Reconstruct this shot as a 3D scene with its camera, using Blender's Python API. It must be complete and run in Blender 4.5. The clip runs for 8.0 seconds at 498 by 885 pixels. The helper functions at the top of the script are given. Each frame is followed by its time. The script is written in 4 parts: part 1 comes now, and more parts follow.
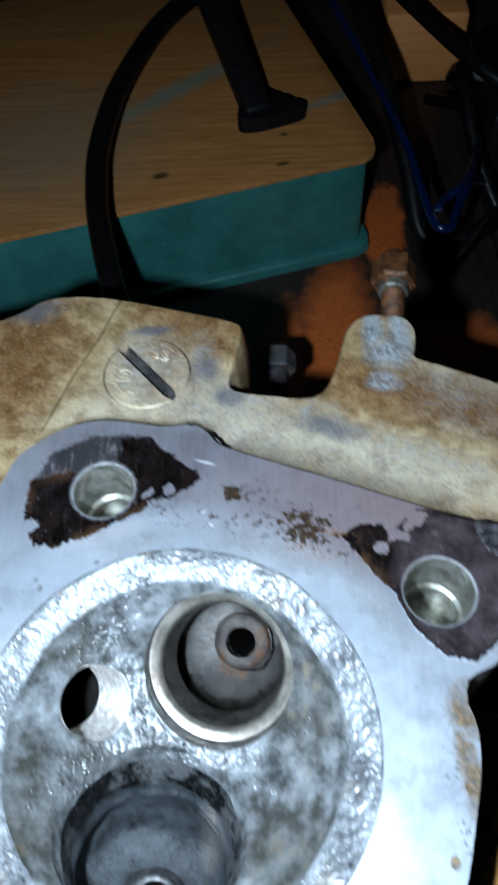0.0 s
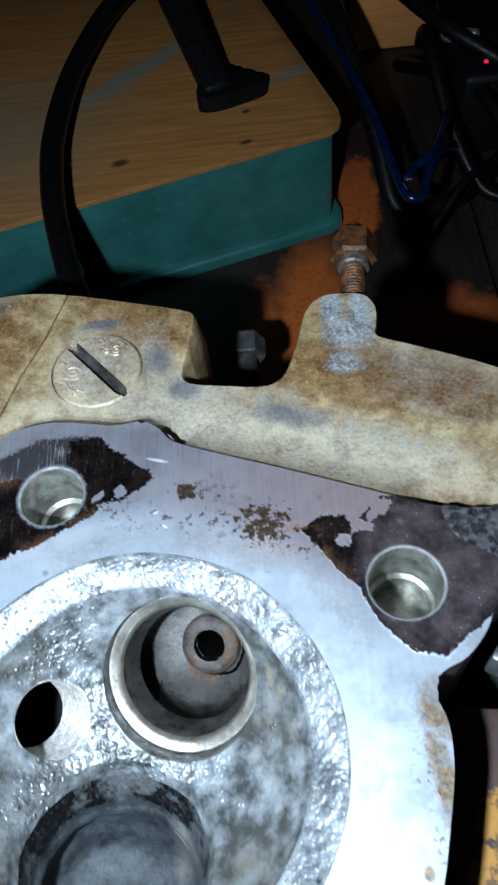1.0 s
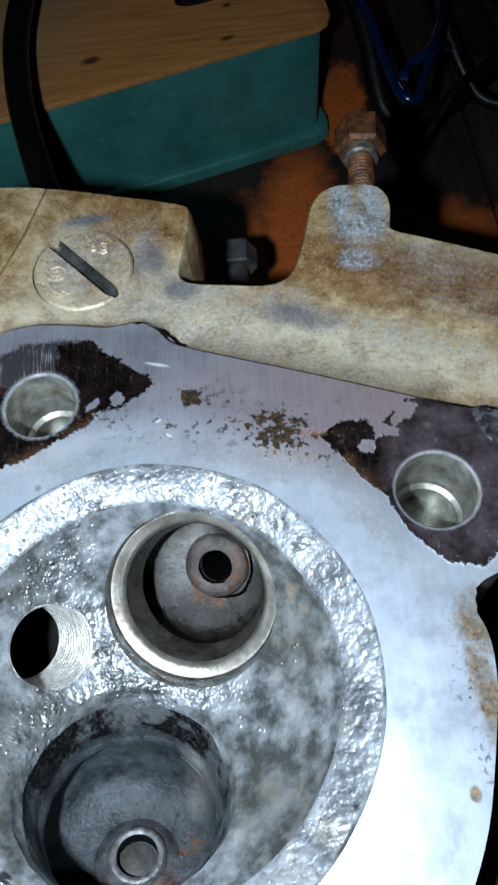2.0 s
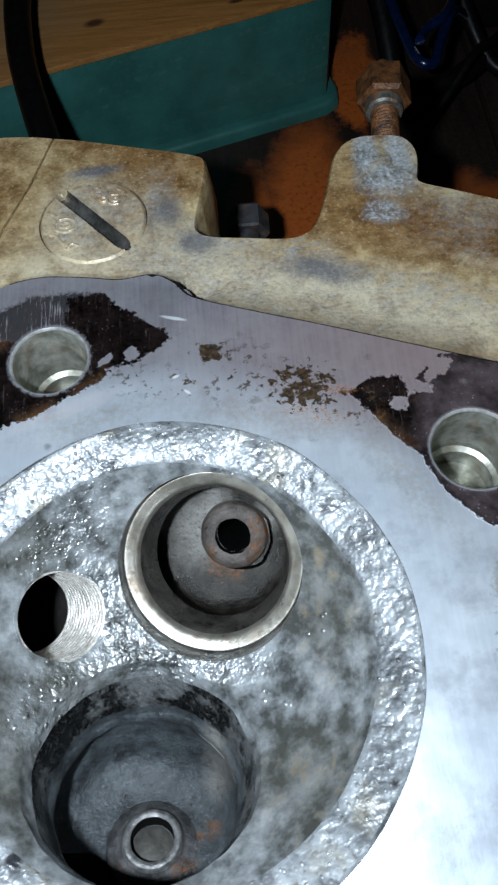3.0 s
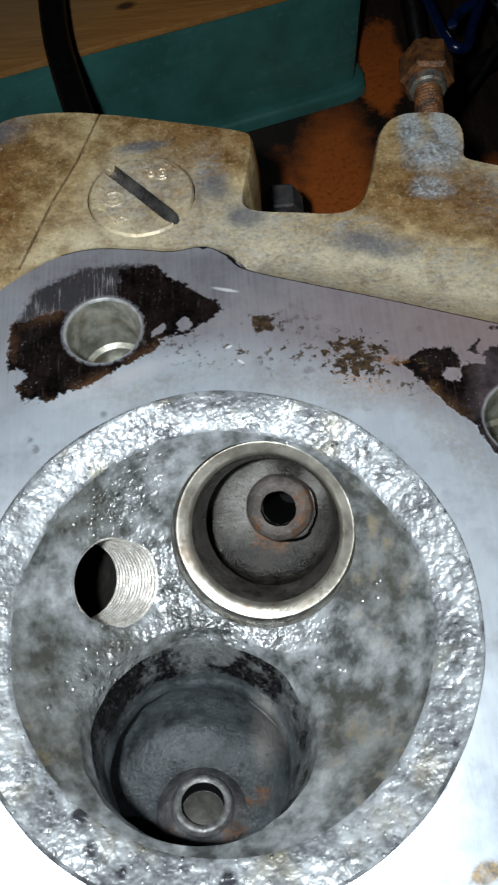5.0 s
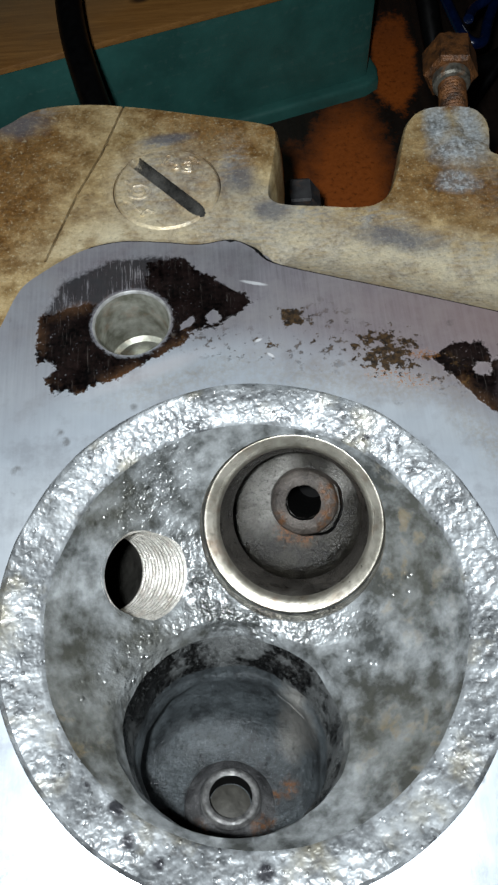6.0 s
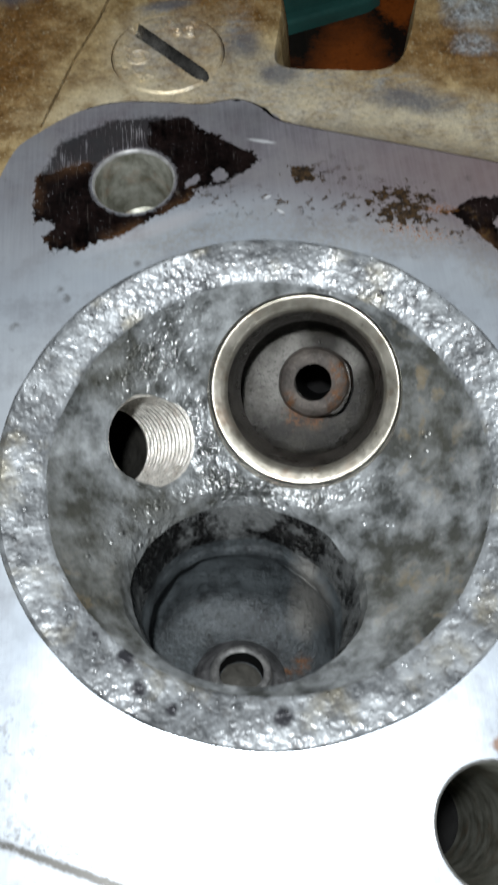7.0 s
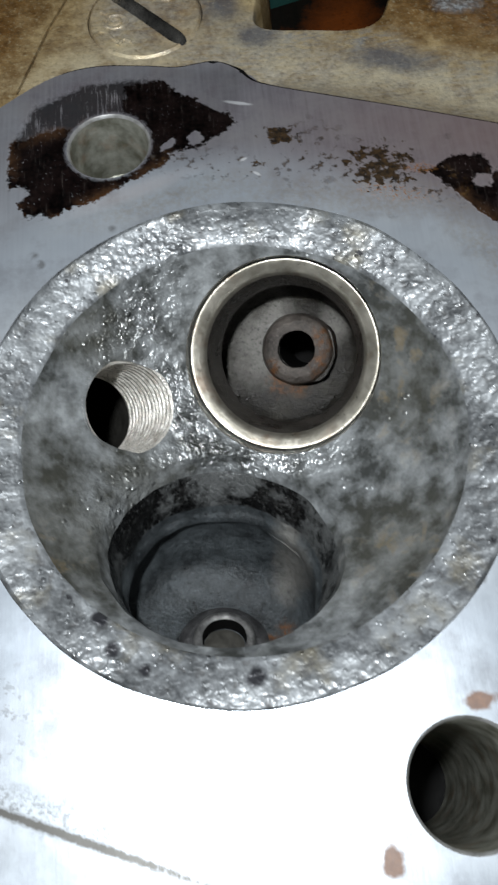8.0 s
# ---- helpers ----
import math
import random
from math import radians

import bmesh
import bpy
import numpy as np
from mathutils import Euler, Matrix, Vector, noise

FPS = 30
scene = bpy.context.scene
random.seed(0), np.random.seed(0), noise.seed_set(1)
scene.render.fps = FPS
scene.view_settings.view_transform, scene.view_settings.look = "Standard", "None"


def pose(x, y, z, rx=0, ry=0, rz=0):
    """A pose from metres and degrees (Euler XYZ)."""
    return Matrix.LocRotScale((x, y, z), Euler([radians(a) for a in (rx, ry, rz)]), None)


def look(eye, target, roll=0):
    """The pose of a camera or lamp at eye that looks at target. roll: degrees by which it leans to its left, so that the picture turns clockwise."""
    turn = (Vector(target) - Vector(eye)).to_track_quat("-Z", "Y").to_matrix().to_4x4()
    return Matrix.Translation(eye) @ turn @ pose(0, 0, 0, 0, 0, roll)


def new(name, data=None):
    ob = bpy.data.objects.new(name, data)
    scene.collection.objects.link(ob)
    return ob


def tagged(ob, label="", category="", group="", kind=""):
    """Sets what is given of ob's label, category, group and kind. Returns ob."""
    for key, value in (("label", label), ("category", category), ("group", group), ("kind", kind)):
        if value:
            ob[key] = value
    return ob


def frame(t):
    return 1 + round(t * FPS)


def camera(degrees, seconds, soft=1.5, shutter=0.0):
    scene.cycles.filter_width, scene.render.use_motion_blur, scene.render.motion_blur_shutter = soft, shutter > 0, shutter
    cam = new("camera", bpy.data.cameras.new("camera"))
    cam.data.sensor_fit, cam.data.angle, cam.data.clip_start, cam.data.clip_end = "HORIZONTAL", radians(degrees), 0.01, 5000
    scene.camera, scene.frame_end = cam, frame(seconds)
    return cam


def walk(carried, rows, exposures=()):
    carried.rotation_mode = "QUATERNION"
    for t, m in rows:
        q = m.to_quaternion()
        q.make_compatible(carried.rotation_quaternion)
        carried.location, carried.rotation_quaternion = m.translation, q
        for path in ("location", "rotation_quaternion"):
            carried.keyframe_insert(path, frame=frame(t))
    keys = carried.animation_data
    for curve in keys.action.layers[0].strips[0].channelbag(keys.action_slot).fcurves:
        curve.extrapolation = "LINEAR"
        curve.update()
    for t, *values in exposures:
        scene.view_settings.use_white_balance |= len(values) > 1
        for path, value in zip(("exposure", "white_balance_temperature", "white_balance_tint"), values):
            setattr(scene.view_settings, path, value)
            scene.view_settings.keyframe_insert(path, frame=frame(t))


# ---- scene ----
cam = camera(35.5, 8.0, soft=2.4, shutter=0.4)
# eye and target in centimetres
PATH = [
    (0, (0.362, 0.752, 22.858), (0.309, 1.834, 21.177), -3.8),
    (0.5, (1.716, -0.631, 22.074), (1.64, 0.443, 20.388), -8.5),
    (1, (1.382, 1.253, 22.22), (1.303, 2.304, 20.521), -8.6),
    (1.5, (0.799, 1.769, 21.391), (0.779, 2.733, 19.639), -6.7),
    (1.7, (0.641, 1.564, 21.201), (0.63, 2.502, 19.435), -6.3),
    (2.8, (0.155, 1.222, 19.909), (0.185, 2.131, 18.128), -3.8),
    (3, (0.001, 1.249, 19.901), (0.016, 2.158, 18.12), -4.6),
    (3.5, (-0.271, 1.013, 19.777), (-0.257, 1.919, 17.994), -4.7),
    (4, (-0.522, 0.95, 19.727), (-0.531, 1.85, 17.941), -6.0),
    (4.5, (-0.591, 0.941, 19.873), (-0.583, 1.845, 18.089), -4.8),
    (5, (-0.754, 0.921, 19.841), (-0.751, 1.821, 18.055), -4.8),
    (5.2, (-1.027, 0.939, 19.884), (-1.015, 1.835, 18.096), -3.9),
    (6.5, (-1.34, 0.854, 19.634), (-1.335, 1.74, 17.841), -4.6),
    (7, (-1.583, -0.291, 18.687), (-1.566, 0.542, 16.869), -4.0),
    (7.5, (-1.144, -0.556, 18.516), (-1.191, 0.233, 16.679), -8.9),
    (7.7, (-1.33, -0.224, 18.522), (-1.35, 0.562, 16.683), -6.4),
    (8, (-1.17, -0.55, 18.498), (-1.184, 0.25, 16.665), -6.8),
]
# seconds, stops, kelvin, tint
EXPOSURES = [(0.0, 0.2, 5300, 5), (1.0, 0.35, 5350, 5), (1.5, 0.2, 5450, 6), (3.0, -0.1, 5850, 7), (5.0, -0.18, 6350, 8), (6.5, -0.2, 6500, 9), (7.1, -0.55, 6550, 10), (7.5, -0.75, 6550, 10), (8.0, -0.75, 6550, 10)]
walk(cam, [(t, look(Vector(eye) * 0.01, Vector(target) * 0.01, roll)) for t, eye, target, roll in PATH], EXPOSURES)

# ---- world, light, exposure ----
world = bpy.data.worlds.new("dark_workshop")
scene.world = world
world.use_nodes = True
world.node_tree.nodes["Background"].inputs[0].default_value = (0.55, 0.62, 0.75, 1)
world.node_tree.nodes["Background"].inputs[1].default_value = 0.0006

torch = new("torch_lamp", bpy.data.lights.new("torch_lamp", "POINT"))
torch.data.energy = 1.7
torch.data.color = (0.93, 0.97, 1.0)
torch.data.shadow_soft_size = 0.0035
torch.location = (-0.021, 0.006, 0.214)


# ---- material helpers: positions in millimetres ----
def material(name):
    m = bpy.data.materials.new(name)
    m.use_nodes = True
    nt = m.node_tree
    bsdf = nt.nodes["Principled BSDF"]
    co = nt.nodes.new("ShaderNodeTexCoord").outputs["Object"]
    mm = nt.nodes.new("ShaderNodeVectorMath")
    mm.operation = "SCALE"
    nt.links.new(co, mm.inputs[0])
    mm.inputs["Scale"].default_value = 1000.0
    return m, nt, bsdf, mm.outputs[0]


def put(nt, sock, value):
    if hasattr(value, "is_output"):
        nt.links.new(value, sock)
    elif isinstance(value, (tuple, list)):
        sock.default_value = (*value, 1) if len(value) == 3 and sock.type == "RGBA" else value
    else:
        sock.default_value = value


def noise_tex(nt, vec, scale, detail=4.0, rough=0.55, warp=0.0):
    n = nt.nodes.new("ShaderNodeTexNoise")
    nt.links.new(vec, n.inputs["Vector"])
    n.inputs["Scale"].default_value = scale
    n.inputs["Detail"].default_value = detail
    n.inputs["Roughness"].default_value = rough
    n.inputs["Distortion"].default_value = warp
    return n.outputs["Fac"]


def cells(nt, vec, scale, feature="F1", rnd=1.0):
    n = nt.nodes.new("ShaderNodeTexVoronoi")
    n.feature = feature
    nt.links.new(vec, n.inputs["Vector"])
    n.inputs["Scale"].default_value = scale
    n.inputs["Randomness"].default_value = rnd
    return n.outputs["Distance"]


def stretch(nt, vec, scale, turn=0.0):
    n = nt.nodes.new("ShaderNodeMapping")
    nt.links.new(vec, n.inputs["Vector"])
    n.inputs["Scale"].default_value = scale
    n.inputs["Rotation"].default_value = (0, 0, radians(turn))
    return n.outputs[0]


def ramp(nt, value, a, b, lo=0.0, hi=1.0):
    n = nt.nodes.new("ShaderNodeMapRange")
    put(nt, n.inputs["Value"], value)
    for key, v in (("From Min", a), ("From Max", b), ("To Min", lo), ("To Max", hi)):
        n.inputs[key].default_value = v
    return n.outputs[0]


def calc(nt, op, a, b=0.0):
    n = nt.nodes.new("ShaderNodeMath")
    n.operation = op
    put(nt, n.inputs[0], a)
    put(nt, n.inputs[1], b)
    return n.outputs[0]


def mix(nt, fac, a, b):
    n = nt.nodes.new("ShaderNodeMix")
    n.data_type = "RGBA"
    put(nt, n.inputs["Factor"], fac)
    put(nt, n.inputs["A"], a)
    put(nt, n.inputs["B"], b)
    return n.outputs["Result"]


def bump(nt, height, strength, distance_mm, under=None):
    n = nt.nodes.new("ShaderNodeBump")
    n.inputs["Strength"].default_value = strength
    n.inputs["Distance"].default_value = distance_mm * 0.001
    nt.links.new(height, n.inputs["Height"])
    if under is not None:
        nt.links.new(under, n.inputs["Normal"])
    return n.outputs[0]


def blob(nt, vec, cx, cy, sx, sy, turn=0.0, soft=0.15, warp=None, amount=0.0):
    """1 inside an ellipse on the plan with half axes sx, sy, with a ragged rim."""
    sub = nt.nodes.new("ShaderNodeVectorMath")
    sub.operation = "SUBTRACT"
    nt.links.new(vec, sub.inputs[0])
    sub.inputs[1].default_value = (cx, cy, 0)
    rot = nt.nodes.new("ShaderNodeMapping")
    rot.vector_type = "TEXTURE"
    nt.links.new(sub.outputs[0], rot.inputs["Vector"])
    rot.inputs["Rotation"].default_value = (0, 0, radians(turn))
    rot.inputs["Scale"].default_value = (sx, sy, 1e6)
    ln = nt.nodes.new("ShaderNodeVectorMath")
    ln.operation = "LENGTH"
    nt.links.new(rot.outputs[0], ln.inputs[0])
    d = ln.outputs["Value"]
    if warp is not None:
        d = calc(nt, "ADD", d, calc(nt, "MULTIPLY", calc(nt, "SUBTRACT", warp, 0.5), amount))
    return ramp(nt, d, 1 + soft, 1 - soft)


def patch(nt, vec, pts, warp=None, amount=0.0):
    """Depth in mm inside a convex outline on the plan (counter-clockwise), its rim made ragged by warp."""
    out = None
    for (ax, ay), (bx, by) in zip(pts, pts[1:] + pts[:1]):
        ln = math.hypot(bx - ax, by - ay)
        dot = nt.nodes.new("ShaderNodeVectorMath")
        dot.operation = "DOT_PRODUCT"
        nt.links.new(vec, dot.inputs[0])
        nx, ny = -(by - ay) / ln, (bx - ax) / ln
        dot.inputs[1].default_value = (nx, ny, 0)
        d = calc(nt, "SUBTRACT", dot.outputs["Value"], nx * ax + ny * ay)
        out = d if out is None else calc(nt, "MINIMUM", out, d)
    if warp is not None:
        out = calc(nt, "ADD", out, calc(nt, "MULTIPLY", calc(nt, "SUBTRACT", warp, 0.5), amount))
    return out


def most(nt, *values):
    out = values[0]
    for v in values[1:]:
        out = calc(nt, "MAXIMUM", out, v)
    return out


def oiled(m, weight, rough=0.14):
    """A thin wet oil film over a finished material."""
    bsdf = m.node_tree.nodes["Principled BSDF"]
    if weight is not None:
        bsdf.inputs["Coat Weight"].default_value = weight
    bsdf.inputs["Coat Roughness"].default_value = rough
    src = bsdf.inputs["Normal"].links[0].from_socket
    m.node_tree.links.new(src, bsdf.inputs["Coat Normal"])


def finish(nt, bsdf, color, rough, metal=0.0, normal=None, spec=None):
    put(nt, bsdf.inputs["Base Color"], color)
    put(nt, bsdf.inputs["Roughness"], rough)
    put(nt, bsdf.inputs["Metallic"], metal)
    if normal is not None:
        nt.links.new(normal, bsdf.inputs["Normal"])
    if spec is not None:
        bsdf.inputs["Specular IOR Level"].default_value = spec


# ---- materials ----
def mat_deck():
    m, nt, bsdf, p = material("machined_aluminium")
    big = noise_tex(nt, p, 0.045, 3)
    mid = noise_tex(nt, p, 0.22, 6, 0.65)
    fine = noise_tex(nt, p, 1.3, 5, 0.7)
    dots = noise_tex(nt, p, 2.4, 3, 0.6)
    scratch = noise_tex(nt, stretch(nt, p, (1.9, 0.07, 1), 10), 1.0, 5, 0.7)
    hair = noise_tex(nt, stretch(nt, p, (3.4, 0.16, 1), -24), 1.0, 4, 0.7)
    col = mix(nt, ramp(nt, big, 0.35, 0.65), (0.47, 0.525, 0.585), (0.57, 0.62, 0.665))
    col = mix(nt, ramp(nt, scratch, 0.42, 0.66, 0, 0.2), col, (0.38, 0.40, 0.46))
    cloud = noise_tex(nt, p, 0.13, 7, 0.68)
    col = mix(nt, ramp(nt, cloud, 0.50, 0.64, 0, 0.5), col, (0.30, 0.315, 0.345))
    # purple-brown heat tint between chamber and cover, redder towards the second stud hole
    tint = blob(nt, p, 12, 74, 26, 9, -18, 0.5, mid, 0.8)
    col = mix(nt, calc(nt, "MULTIPLY", tint, 0.55), col, (0.34, 0.285, 0.295))
    # clean band next to the register, grimier beyond it
    beyond = blob(nt, p, -13, 34.6, 42.0, 42.0, 0, 0.06, mid, 0.07)
    upper = blob(nt, p, 0, 92, 70, 34, -14, 0.35, big, 0.5)
    grime = calc(nt, "MULTIPLY", calc(nt, "SUBTRACT", 1.0, beyond), upper)
    dull = mix(nt, ramp(nt, scratch, 0.30, 0.70), (0.305, 0.285, 0.315), (0.19, 0.172, 0.19))
    dull = mix(nt, ramp(nt, cloud, 0.46, 0.62, 0, 0.7), dull, (0.36, 0.35, 0.36))
    col = mix(nt, calc(nt, "MULTIPLY", grime, ramp(nt, mid, 0.3, 0.7, 0.65, 1.0)), col, dull)
    red = blob(nt, p, 30, 75, 22, 9, -18, 0.8, mid, 1.0)
    col = mix(nt, calc(nt, "MULTIPLY", red, 0.45), col, (0.37, 0.225, 0.195))
    warm = calc(nt, "MULTIPLY", most(nt, blob(nt, p, 5, 66.5, 16, 3, -12, 0.6, mid, 1.4), blob(nt, p, -20, 69.5, 12, 2, 14, 0.6, mid, 1.4), blob(nt, p, 22, 55, 2.5, 9, 30, 0.6, mid, 1.4)), ramp(nt, fine, 0.4, 0.6))
    col = mix(nt, calc(nt, "MULTIPLY", warm, 0.3), col, (0.33, 0.25, 0.13))
    # baked gasket residue: black wing, scraped crescent, brown-rimmed lobe; and the sheet round the second hole
    edge = calc(nt, "ADD", calc(nt, "MULTIPLY", mid, 0.45), calc(nt, "MULTIPLY", noise_tex(nt, p, 0.8, 6, 0.75), 0.55))
    wing = patch(nt, p, [(-9.3, 82.2), (-20, 91.8), (-26, 92.2), (-26, 77), (-19, 77.6), (-15.2, 78.5)], edge, 7.5)
    lobe = patch(nt, p, [(-42.6, 82.8), (-43, 75), (-40.4, 68.7), (-36, 68.3), (-30.2, 70.8), (-20.2, 75.8), (-19, 79), (-28, 86)], edge, 6.5)
    crescent = patch(nt, p, [(-19.5, 92), (-24.6, 93.4), (-32, 92.8), (-39, 89.8), (-42.4, 82.8), (-30, 78), (-20, 78)], edge, 5.0)
    tongue = patch(nt, p, [(16.0, 70), (17.9, 66.9), (19.3, 65.4), (25.5, 66.2), (24.8, 69.5), (24.1, 72), (19.9, 71.9)], edge, 5.5)
    sheet = patch(nt, p, [(26.2, 71), (25.3, 68), (24.0, 59.5), (27.5, 51.5), (32, 47.5), (37, 46), (43, 50.5), (57.5, 60.5), (57.5, 72), (35.8, 74.2), (30.5, 74.9)], edge, 5.5)
    neck = patch(nt, p, [(19.0, 66), (21.2, 62.4), (24.8, 58.3), (30, 57), (30, 69), (25, 68.6)], edge, 3.0)
    deep = most(nt, wing, lobe, tongue, sheet, neck)
    dark = ramp(nt, deep, -0.12, 0.18)
    scraped = calc(nt, "MULTIPLY", ramp(nt, crescent, -0.5, 0.7), ramp(nt, calc(nt, "ADD", calc(nt, "MULTIPLY", hair, 0.6), calc(nt, "MULTIPLY", mid, 0.4)), 0.66, 0.54))
    isles = most(nt, blob(nt, p, 23.2, 67.1, 1.2, 1.0, 0, 0.1, edge, 4.0), blob(nt, p, 30.4, 73.2, 2.2, 1.2, 30, 0.1, edge, 4.5), blob(nt, p, 26.9, 69.5, 1.6, 0.9, -30, 0.1, edge, 4.5), blob(nt, p, 28.6, 71.6, 1.2, 0.8, 60, 0.1, edge, 4.5),
                 blob(nt, p, -15.6, 79.9, 1.0, 1.2, 0, 0.1, edge, 4.5), blob(nt, p, -19.6, 79.4, 1.4, 0.6, 40, 0.1, edge, 4.5), blob(nt, p, -41.5, 73, 1.6, 1.4, 0, 0.1, edge, 4.0))
    flecks = calc(nt, "MULTIPLY", ramp(nt, dots, 0.66, 0.70), ramp(nt, mid, 0.46, 0.58))
    dark = calc(nt, "MULTIPLY", most(nt, dark, calc(nt, "MULTIPLY", scraped, 0.93)), calc(nt, "SUBTRACT", 1.0, most(nt, isles, flecks)))
    # bare ragged collars worn round the holes
    ray = noise_tex(nt, p, 1.3, 6, 0.8)
    collar = calc(nt, "MULTIPLY", most(nt, blob(nt, p, -28.3, 80.4, 6.3, 6.3, 0, 0.05, ray, 0.5), blob(nt, p, 32.5, 58.8, 6.5, 6.5, 0, 0.04, ray, 0.2)), ramp(nt, fine, 0.36, 0.56, 0.15, 0.95))
    dark = calc(nt, "MULTIPLY", dark, calc(nt, "SUBTRACT", 1.0, collar))
    soot = mix(nt, ramp(nt, calc(nt, "ADD", calc(nt, "MULTIPLY", mid, 0.5), calc(nt, "MULTIPLY", fine, 0.5)), 0.42, 0.62), (0.0008, 0.0006, 0.0006), (0.009, 0.0055, 0.005))
    soot = mix(nt, ramp(nt, hair, 0.60, 0.70, 0, 0.3), soot, (0.13, 0.115, 0.105))
    rim = calc(nt, "MULTIPLY", calc(nt, "MULTIPLY", ramp(nt, deep, 2.2, 0.3), ramp(nt, most(nt, lobe, neck), -1.0, 0.0)), ramp(nt, mid, 0.44, 0.58))
    soot = mix(nt, calc(nt, "MULTIPLY", rim, 0.55), soot, mix(nt, fine, (0.02, 0.010, 0.006), (0.10, 0.052, 0.024)))
    soot = mix(nt, ramp(nt, sheet, -0.5, 2.5, 0, 0.75), soot, mix(nt, ramp(nt, mid, 0.36, 0.62), (0.020, 0.015, 0.016), (0.066, 0.052, 0.056)))
    col = mix(nt, dark, col, soot)
    # rust and oil specks
    pock = calc(nt, "ADD", calc(nt, "MULTIPLY", noise_tex(nt, p, 0.75, 5, 0.65), 0.7), calc(nt, "MULTIPLY", mid, 0.3))
    where = most(nt, blob(nt, p, 9.6, 71.6, 5.2, 4.2, -15, 0.4, mid, 1.0), blob(nt, p, -3.6, 79, 2.6, 2.1, 0, 0.5))
    few = most(nt, blob(nt, p, -11, 74.5, 9, 2.5, -10, 0.5), blob(nt, p, 14, 69, 7, 3, -35, 0.5), blob(nt, p, 0, 75, 5, 5, 0, 0.6), blob(nt, p, 31.8, 25, 2.0, 10, 6, 0.6), calc(nt, "MULTIPLY", blob(nt, p, -43, 3, 6, 5, 0, 0.5), 0.4))
    sp = most(nt, calc(nt, "MULTIPLY", ramp(nt, calc(nt, "ADD", pock, calc(nt, "MULTIPLY", where, 0.17)), 0.62, 0.65), ramp(nt, where, 0.02, 0.15)), calc(nt, "MULTIPLY", ramp(nt, pock, 0.54, 0.58), few))
    col = mix(nt, calc(nt, "MULTIPLY", sp, 0.95), col, mix(nt, ramp(nt, fine, 0.4, 0.62), (0.012, 0.009, 0.005), (0.11, 0.062, 0.022)))
    rst = most(nt, calc(nt, "MULTIPLY", blob(nt, p, 15.0, 70.4, 2.0, 0.9, -10, 0.3, edge, 4.0), ramp(nt, dots, 0.48, 0.56)), calc(nt, "MULTIPLY", blob(nt, p, 11.5, 66.5, 5, 1.4, -20, 0.4, edge, 4.0), ramp(nt, dots, 0.52, 0.60)), blob(nt, p, 8.8, 0.2, 1.6, 0.9, 0, 0.2, mid, 2.6), blob(nt, p, -2.6, -13.6, 1.0, 1.6, 0, 0.2, mid, 2.6),
               calc(nt, "MULTIPLY", blob(nt, p, -25, 71.5, 9, 1.2, 18, 0.5, fine, 1.4), 0.35))
    col = mix(nt, calc(nt, "MULTIPLY", rst, 0.85), col, mix(nt, fine, (0.06, 0.022, 0.008), (0.24, 0.10, 0.025)))
    nick = most(nt, blob(nt, p, -9, 86.0, 1.9, 0.30, -17, 0.3, fine, 0.8), blob(nt, p, -9.2, 75.2, 0.6, 0.25, 20, 0.3), blob(nt, p, -7.5, 72.4, 0.6, 0.22, -40, 0.3))
    col = mix(nt, nick, col, (0.85, 0.87, 0.9))
    seam = most(nt, calc(nt, "MULTIPLY", blob(nt, p, -34, -8.6, 16, 0.45, -22, 0.4, fine, 2.0), 0.95),
                calc(nt, "MULTIPLY", blob(nt, p, -34, -7.4, 14, 1.6, -21.5, 0.5, mid, 2.4), ramp(nt, fine, 0.45, 0.6, 0.0, 0.6)))
    col = mix(nt, seam, col, (0.10, 0.095, 0.085))
    # grey-brown corrosion along the free edge
    frayed = calc(nt, "MULTIPLY", most(nt, blob(nt, p, 33.6, 27.5, 1.9, 9.5, 8, 0.3, edge, 3.2), blob(nt, p, 34, 38.5, 3.0, 4.5, 0, 0.3, edge, 3.0), blob(nt, p, 29, 17, 0.8, 1.0, 0, 0.2, mid, 0.8), blob(nt, p, 14.5, 3.6, 1.9, 1.1, 20, 0.2, edge, 2.4)), ramp(nt, mid, 0.36, 0.56, 0.35, 0.95))
    col = mix(nt, frayed, col, mix(nt, ramp(nt, fine, 0.38, 0.62), (0.10, 0.085, 0.075), (0.36, 0.25, 0.11)))
    pits = ramp(nt, cells(nt, p, 0.16), 0.16, 0.10)
    col = mix(nt, calc(nt, "MULTIPLY", calc(nt, "MULTIPLY", pits, ramp(nt, mid, 0.5, 0.6)), 0.6), col, (0.10, 0.09, 0.08))
    wet = calc(nt, "MULTIPLY", dark, ramp(nt, noise_tex(nt, p, 0.17, 3), 0.45, 0.6))
    rough = calc(nt, "SUBTRACT", calc(nt, "ADD", ramp(nt, mid, 0.3, 0.7, 0.31, 0.41), calc(nt, "MULTIPLY", dark, 0.17)), calc(nt, "MULTIPLY", wet, 0.2))
    metal = calc(nt, "MULTIPLY", 0.60, calc(nt, "SUBTRACT", 1.0, most(nt, dark, rst)))
    nrm = bump(nt, scratch, 0.12, 0.05)
    nrm = bump(nt, calc(nt, "MULTIPLY", edge, calc(nt, "ADD", 0.22, calc(nt, "MULTIPLY", most(nt, dark, where), 0.78))), 0.35, 0.25, nrm)
    finish(nt, bsdf, col, rough, metal, nrm)
    put(nt, bsdf.inputs["Specular IOR Level"], calc(nt, "SUBTRACT", 0.5, calc(nt, "MULTIPLY", dark, 0.43)))
    return m


